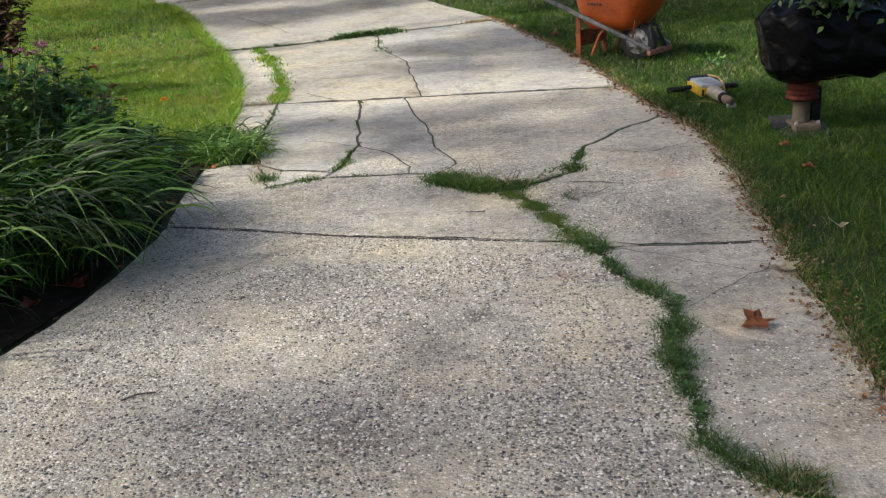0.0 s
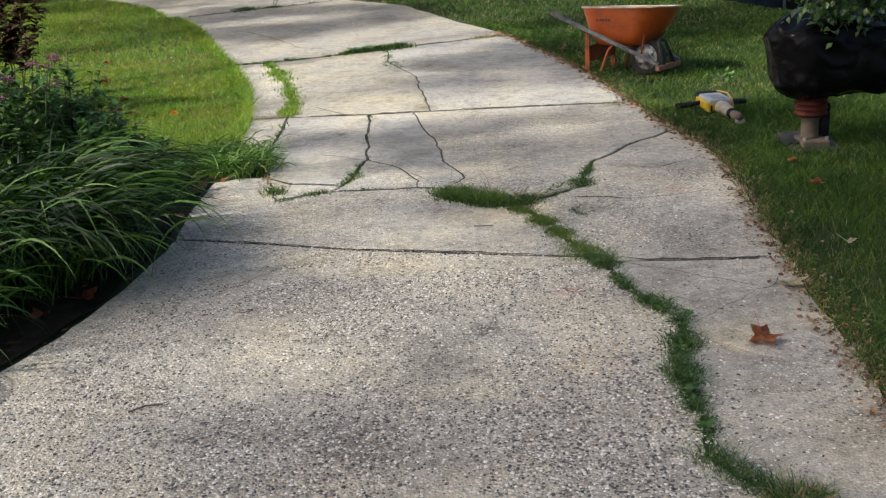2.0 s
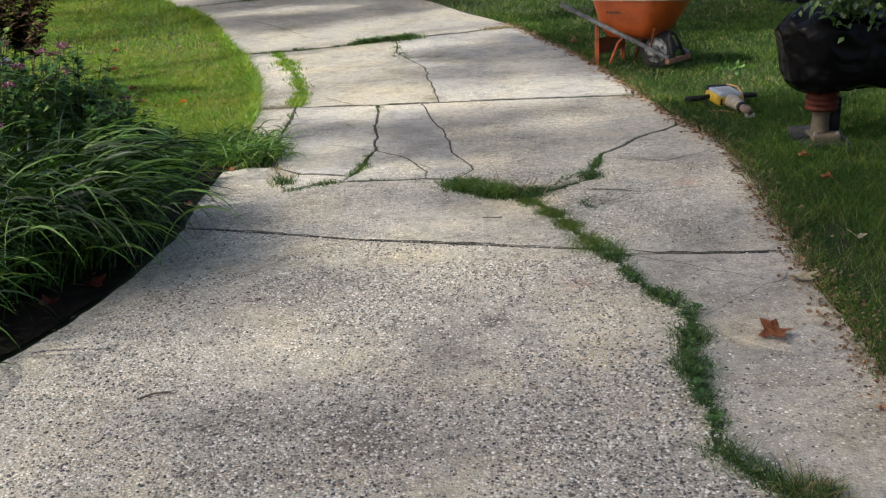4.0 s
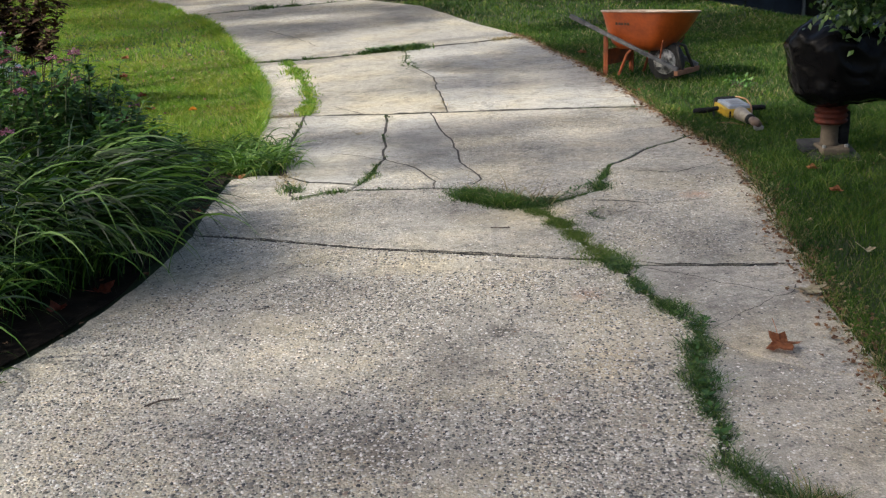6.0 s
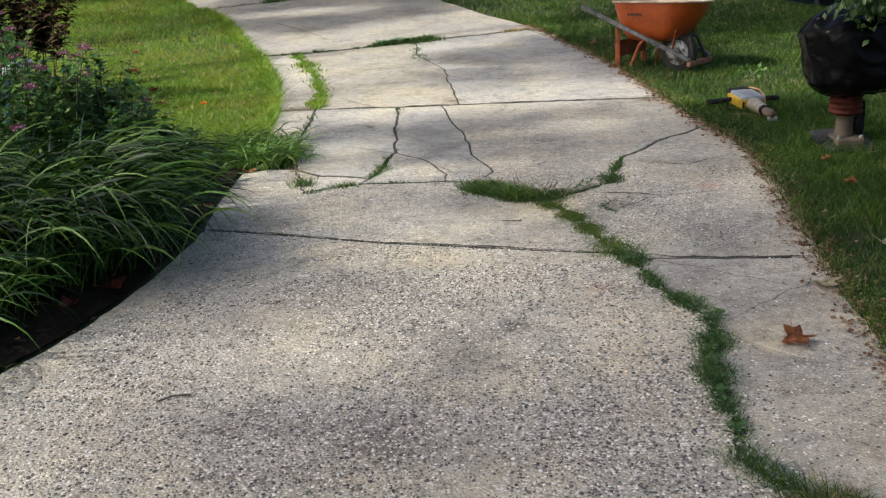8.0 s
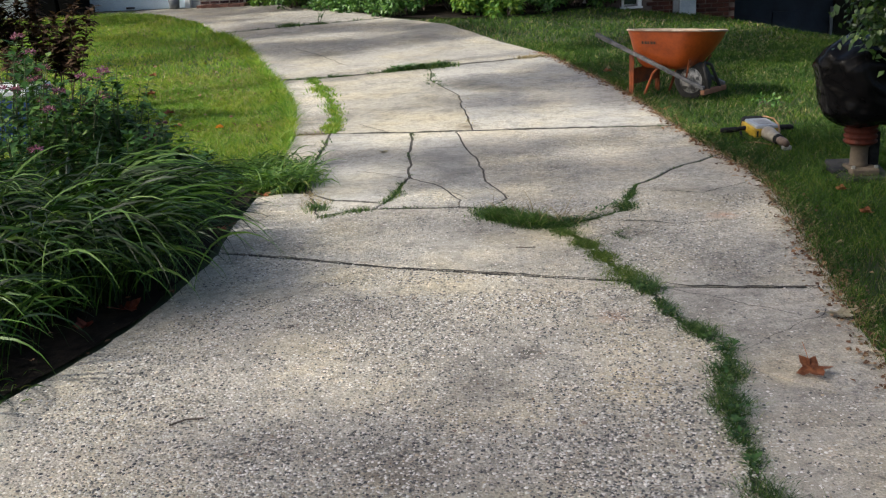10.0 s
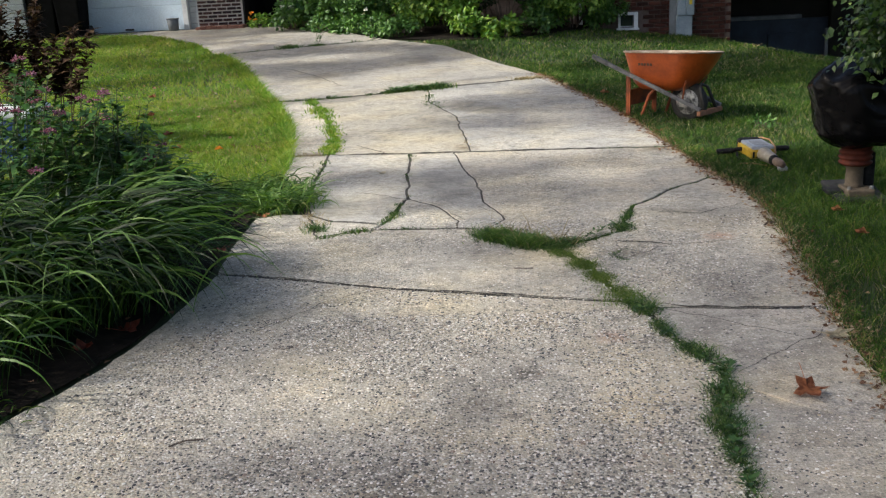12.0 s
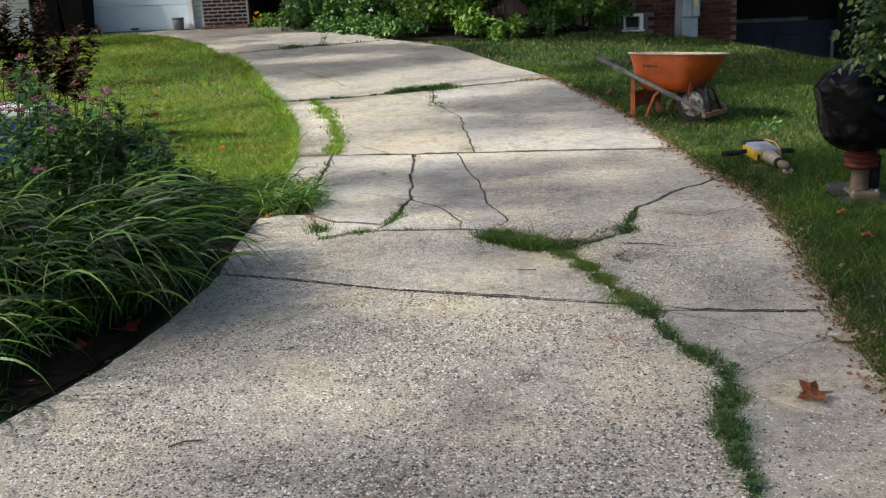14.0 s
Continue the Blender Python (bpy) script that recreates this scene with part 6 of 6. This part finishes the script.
def hairline(pts, wide, lift=0.012):
    line = jag(pts, 0.032, wide, 0.03)
    bm = bmesh.new()
    n = len(line)
    prev = None
    for i, (x, y, g) in enumerate(line):
        a, b = line[max(0, i - 1)], line[min(n - 1, i + 1)]
        d = Vector((b[0] - a[0], b[1] - a[1])).normalized()
        k = g * min(1.0, 0.25 + 4 * min(i, n - 1 - i) / n) * (0.5 + 0.9 * abs(noise.noise(Vector((x * 14, y * 14, 3)))))
        z = hz(x, y) + lift
        ring = [bm.verts.new((x - d.y * k, y + d.x * k, z)), bm.verts.new((x, y, z + 0.001)), bm.verts.new((x + d.y * k, y - d.x * k, z))]
        if prev:
            bm.faces.new((prev[0], prev[1], ring[1], ring[0]))
            bm.faces.new((prev[1], prev[2], ring[2], ring[1]))
        prev = ring
    part("crack", bm, M_CRACK, driveway, "dirt-filled hairline crack")


hairline([(-1.09, 6.97), (-0.86, 6.82), (-0.67, 6.64)], 0.0060, 0.004)
hairline([(0.60, 5.47), (0.75, 5.44), (0.92, 5.37)], 0.0135, 0.004)
hairline([(0.59, 5.14), (0.85, 5.32), (1.16, 5.41), (1.40, 5.46)], 0.0045, 0.004)
hairline([(0.95, 6.10), (1.2, 6.02), (1.5, 6.25)], 0.0060, 0.004)
hairline([(-3.36, 14.46), (-2.95, 14.1), (-2.51, 13.41), (-1.9, 12.3)], 0.0110, 0.012)
hairline([(0.63, 4.36), (0.95, 4.18), (1.21, 3.97)], 0.0037, 0.004)
hairline([(1.41, 4.14), (1.25, 3.95), (1.10, 3.82), (0.89, 3.64)], 0.0022, 0.004)
hairline([(-1.61, 5.36), (-1.52, 5.48), (-1.3, 5.55)], 0.0060, 0.004)
hairline([(-1.64, 5.72), (-1.4, 5.74)], 0.0045, 0.004)
hairline([(-1.34, 8.79), (-1.15, 8.55), (-0.99, 8.36)], 0.0090, 0.004)
hairline([(0.0, 6.05), (-0.12, 6.30), (-0.2, 6.45)], 0.0045, 0.004)
hairline([(-0.25, 6.0), (-0.38, 6.25)], 0.0045, 0.004)
hairline([(-0.62, 4.77), (-0.95, 4.55), (-1.2, 4.2)], 0.0018, 0.004)

hairline([(-1.30, 6.30), (-1.20, 5.95), (-1.13, 5.74), (-0.97, 5.84), (-0.86, 5.89)], 0.012, 0.004)
# dirt washed over the joints
hairline([(-1.58, 5.10), (-1.09, 4.94), (-0.62, 4.77), (-0.04, 4.61), (0.52, 4.47)], 0.010, 0.003)
hairline([(0.60, 4.42), (0.98, 4.345), (1.43, 4.30)], 0.012, 0.003)
hairline([(-1.80, 8.43), (-1.2, 8.38), (-0.81, 8.32), (0.0, 8.30), (0.7, 8.25), (1.40, 8.20)], 0.026, 0.004)
hairline([(-4.5, 16.19), (-3.55, 16.70), (-2.83, 16.95), (-2.0, 17.36)], 0.05, 0.006)
hairline([(-2.6, 11.53), (-1.9, 11.62), (-1.35, 11.80), (-0.87, 12.0), (-0.1, 12.33), (0.58, 12.76)], 0.045, 0.005)
hairline([(-0.86, 5.89), (-0.6, 5.90), (-0.31, 5.88), (-0.16, 5.84)], 0.014, 0.003)
hairline([(-1.28, 6.32), (-1.13, 6.16), (-0.97, 6.10), (-0.82, 6.03)], 0.014, 0.003)


def joint_fill(line, wide, depth=-0.006):
    bm = bmesh.new()
    prev = None
    for i, (x, y, g) in enumerate(line):
        a, b = line[max(0, i - 1)], line[min(len(line) - 1, i + 1)]
        d = Vector((b[0] - a[0], b[1] - a[1])).normalized()
        z = hz(x, y) + depth
        ring = [bm.verts.new((x - d.y * wide, y + d.x * wide, z)), bm.verts.new((x + d.y * wide, y - d.x * wide, z))]
        if prev:
            bm.faces.new((prev[0], prev[1], ring[1], ring[0]))
        prev = ring
    part("joint_soil", bm, M_CRACK, driveway, "dark soil filling a joint")


for ln in (j1a, j1b, c12, c3, c4a, c4b, c5, c6, c2a, c2b, uu, j2a, j2b, j2c, j2m, j2d, c8, c1c, c1d, j4, c1a, c1b, c7a, c7b, c7c, uc, j3a, j3b, j3c):
    joint_fill(ln, 0.035, -0.002 if ln in (c5, c8, c4a, c6) else -0.0045)

# ---- loose and half-bedded pebbles of the worn surface ----
def pebbles(n, xlo, xhi, ylo, yhi, seed, size=None, mat_=None, label="small tan grey and white pebbles bedded in the concrete", proud=0.40):
    g = np.random.default_rng(seed)
    x, y = g.uniform(xlo, xhi, n), g.uniform(ylo, yhi, n)
    dens = np.array([noise.noise(Vector((a * 1.3, b * 1.3, 5.0))) + 0.5 * noise.noise(Vector((a * 4, b * 4, 9.0))) for a, b in zip(x, y)])
    lft = np.interp(y, (0, 2.4, 3.3, 3.84, 4.34, 5.1, 6.3), (-2.65, -2.28, -1.96, -1.74, -1.65, -1.60, -1.66))
    k = (dens > g.uniform(-0.55, 0.35, n) * (0.5 if size else 1.0) + (0.15 if size else 0.0)) & (x < np.interp(y, YR, XR) - 0.03) & (x > lft + 0.05 + 0.35 * g.uniform(0, 1, n) ** 2)
    x, y = x[k], y[k]
    m = len(x)
    r = size[0] + (size[1] - size[0]) * g.uniform(0, 1, m) ** 2 if size else g.uniform(0.0028, 0.0062, m) * g.choice([1, 1, 1, 1, 1.4], m)
    a0, st = g.uniform(0, 6.28, m), g.uniform(0.65, 1.0, m)
    k6 = np.arange(6) * np.pi / 3
    cx, cy = np.cos(k6)[None] * r[:, None], np.sin(k6)[None] * (r * st)[:, None]
    rx = cx * np.cos(a0)[:, None] - cy * np.sin(a0)[:, None]
    ry = cx * np.sin(a0)[:, None] + cy * np.cos(a0)[:, None]
    base = np.stack([x[:, None] + rx, y[:, None] + ry, np.full((m, 6), 0.0)], -1)
    midr = np.stack([x[:, None] + rx * 0.75, y[:, None] + ry * 0.75, np.repeat((r * 0.75 * proud)[:, None], 6, 1)], -1)
    top = np.stack([x, y, r * proud], -1)[:, None]
    v = np.concatenate([base, midr, top], 1)
    v[..., 2] += 0.0005
    v = v.reshape(-1, 3)
    f = []
    for q in range(6):
        p = (q + 1) % 6
        f += [(q, p, 6 + p), (q, 6 + p, 6 + q), (6 + q, 6 + p, 12)]
    F = (np.arange(m)[:, None, None] * 13 + np.array(f)[None]).reshape(-1, 3)
    return tagged(arrays("pebbles", v, F, mat_ or M_PEBBLE, True), label, "pebbles", kind="stuff")


M_DARKSTONE = leafy("dark_stone", [(0.0, (0.085, 0.079, 0.071)), (0.5, (0.20, 0.187, 0.167)), (0.8, (0.26, 0.235, 0.20)), (1.0, (0.28, 0.20, 0.15))], 0.7, 0.0, 0.3)
M_PEBBLE = leafy("pebble_stone", [(0.0, (0.03, 0.03, 0.032)), (0.22, (0.11, 0.105, 0.10)), (0.35, (0.34, 0.29, 0.22)), (0.65, (0.48, 0.45, 0.39)), (0.9, (0.80, 0.77, 0.71)), (1.0, (0.45, 0.36, 0.24))], 0.6, 0.0, 0.4)
pebbles(62000, -2.2, 1.4, 2.3, 4.35, 3)
pebbles(22000, -1.7, 1.5, 4.5, 6.0, 4)
pebbles(5000, -2.2, 0.72, 2.2, 4.4, 8, (0.0040, 0.0120), M_DARKSTONE, "dark grey stones bedded flush in the worn concrete", 0.16)
pebbles(2600, -1.7, 1.5, 4.5, 6.0, 9, (0.0050, 0.0110), M_DARKSTONE, "dark grey stones bedded flush in the worn concrete", 0.16)

# ---- bricks, one by one ----
def brick_mesh(l, h, d, material_):
    bm = boxed((0, 0, 0), (l, d, h))
    bmesh.ops.bevel(bm, geom=[e for e in bm.edges], offset=0.004, segments=1, affect="EDGES")
    me = bpy.data.meshes.new("brick")
    bm.to_mesh(me)
    bm.free()
    me.materials.append(material_)
    return me


def lay_bricks(parent, origin, x0, x1, z0, rows, y, meshes, skip=None):
    whole, half = meshes
    r = random.Random(3)
    for k in range(rows):
        z = z0 + 0.0762 * k
        x = x0 - (0.105 if k % 2 else 0.0)
        while x < x1 - 0.04:
            l, me, xx = 0.2, whole, x
            if x < x0 - 0.01:
                me, xx, l = half, x + 0.105, 0.095
            elif x + 0.2 > x1 + 0.01:
                me, l = half, 0.095
            if skip is None or not skip(xx, xx + l, z, z + 0.066):
                ob = new("brick", me)
                ob.parent = parent
                ob.location = (xx - origin[0], y - origin[1] + r.uniform(-0.003, 0.003), z - origin[2])
            x += 0.21


dark = (brick_mesh(0.182, 0.047, 0.05, M_BRICK_DARK), brick_mesh(0.078, 0.047, 0.05, M_BRICK_DARK))
red = (brick_mesh(0.190, 0.056, 0.05, M_BRICK_RED), brick_mesh(0.086, 0.056, 0.05, M_BRICK_RED))
lay_bricks(garage, (-6.0, 21.45, 0), -6.36, -5.38, 0.40, 16, 21.44, dark)
lay_bricks(garage, (-6.0, 21.45, 0), -4.28, -3.0, 0.55, 12, 20.56, dark)


def near_window(xa, xb, za, zb):
    return xb > 2.13 and xa < 2.51 and zb > 0.14 and za < 0.46


lay_bricks(house, (3.0, 18.6, -1.2), 1.44, 4.14, -0.36, 20, 18.44, red, near_window)

back_wall = hpart("wall", boxed((-2.95, 20.57, 0.40), (1.42, 20.597, 1.6)), M_MORTAR_RED, label="red brick wall above the shrubs")
lay_bricks(back_wall, (3.0, 18.6, -1.2), -2.9, 1.38, 0.75, 11, 20.54, red)
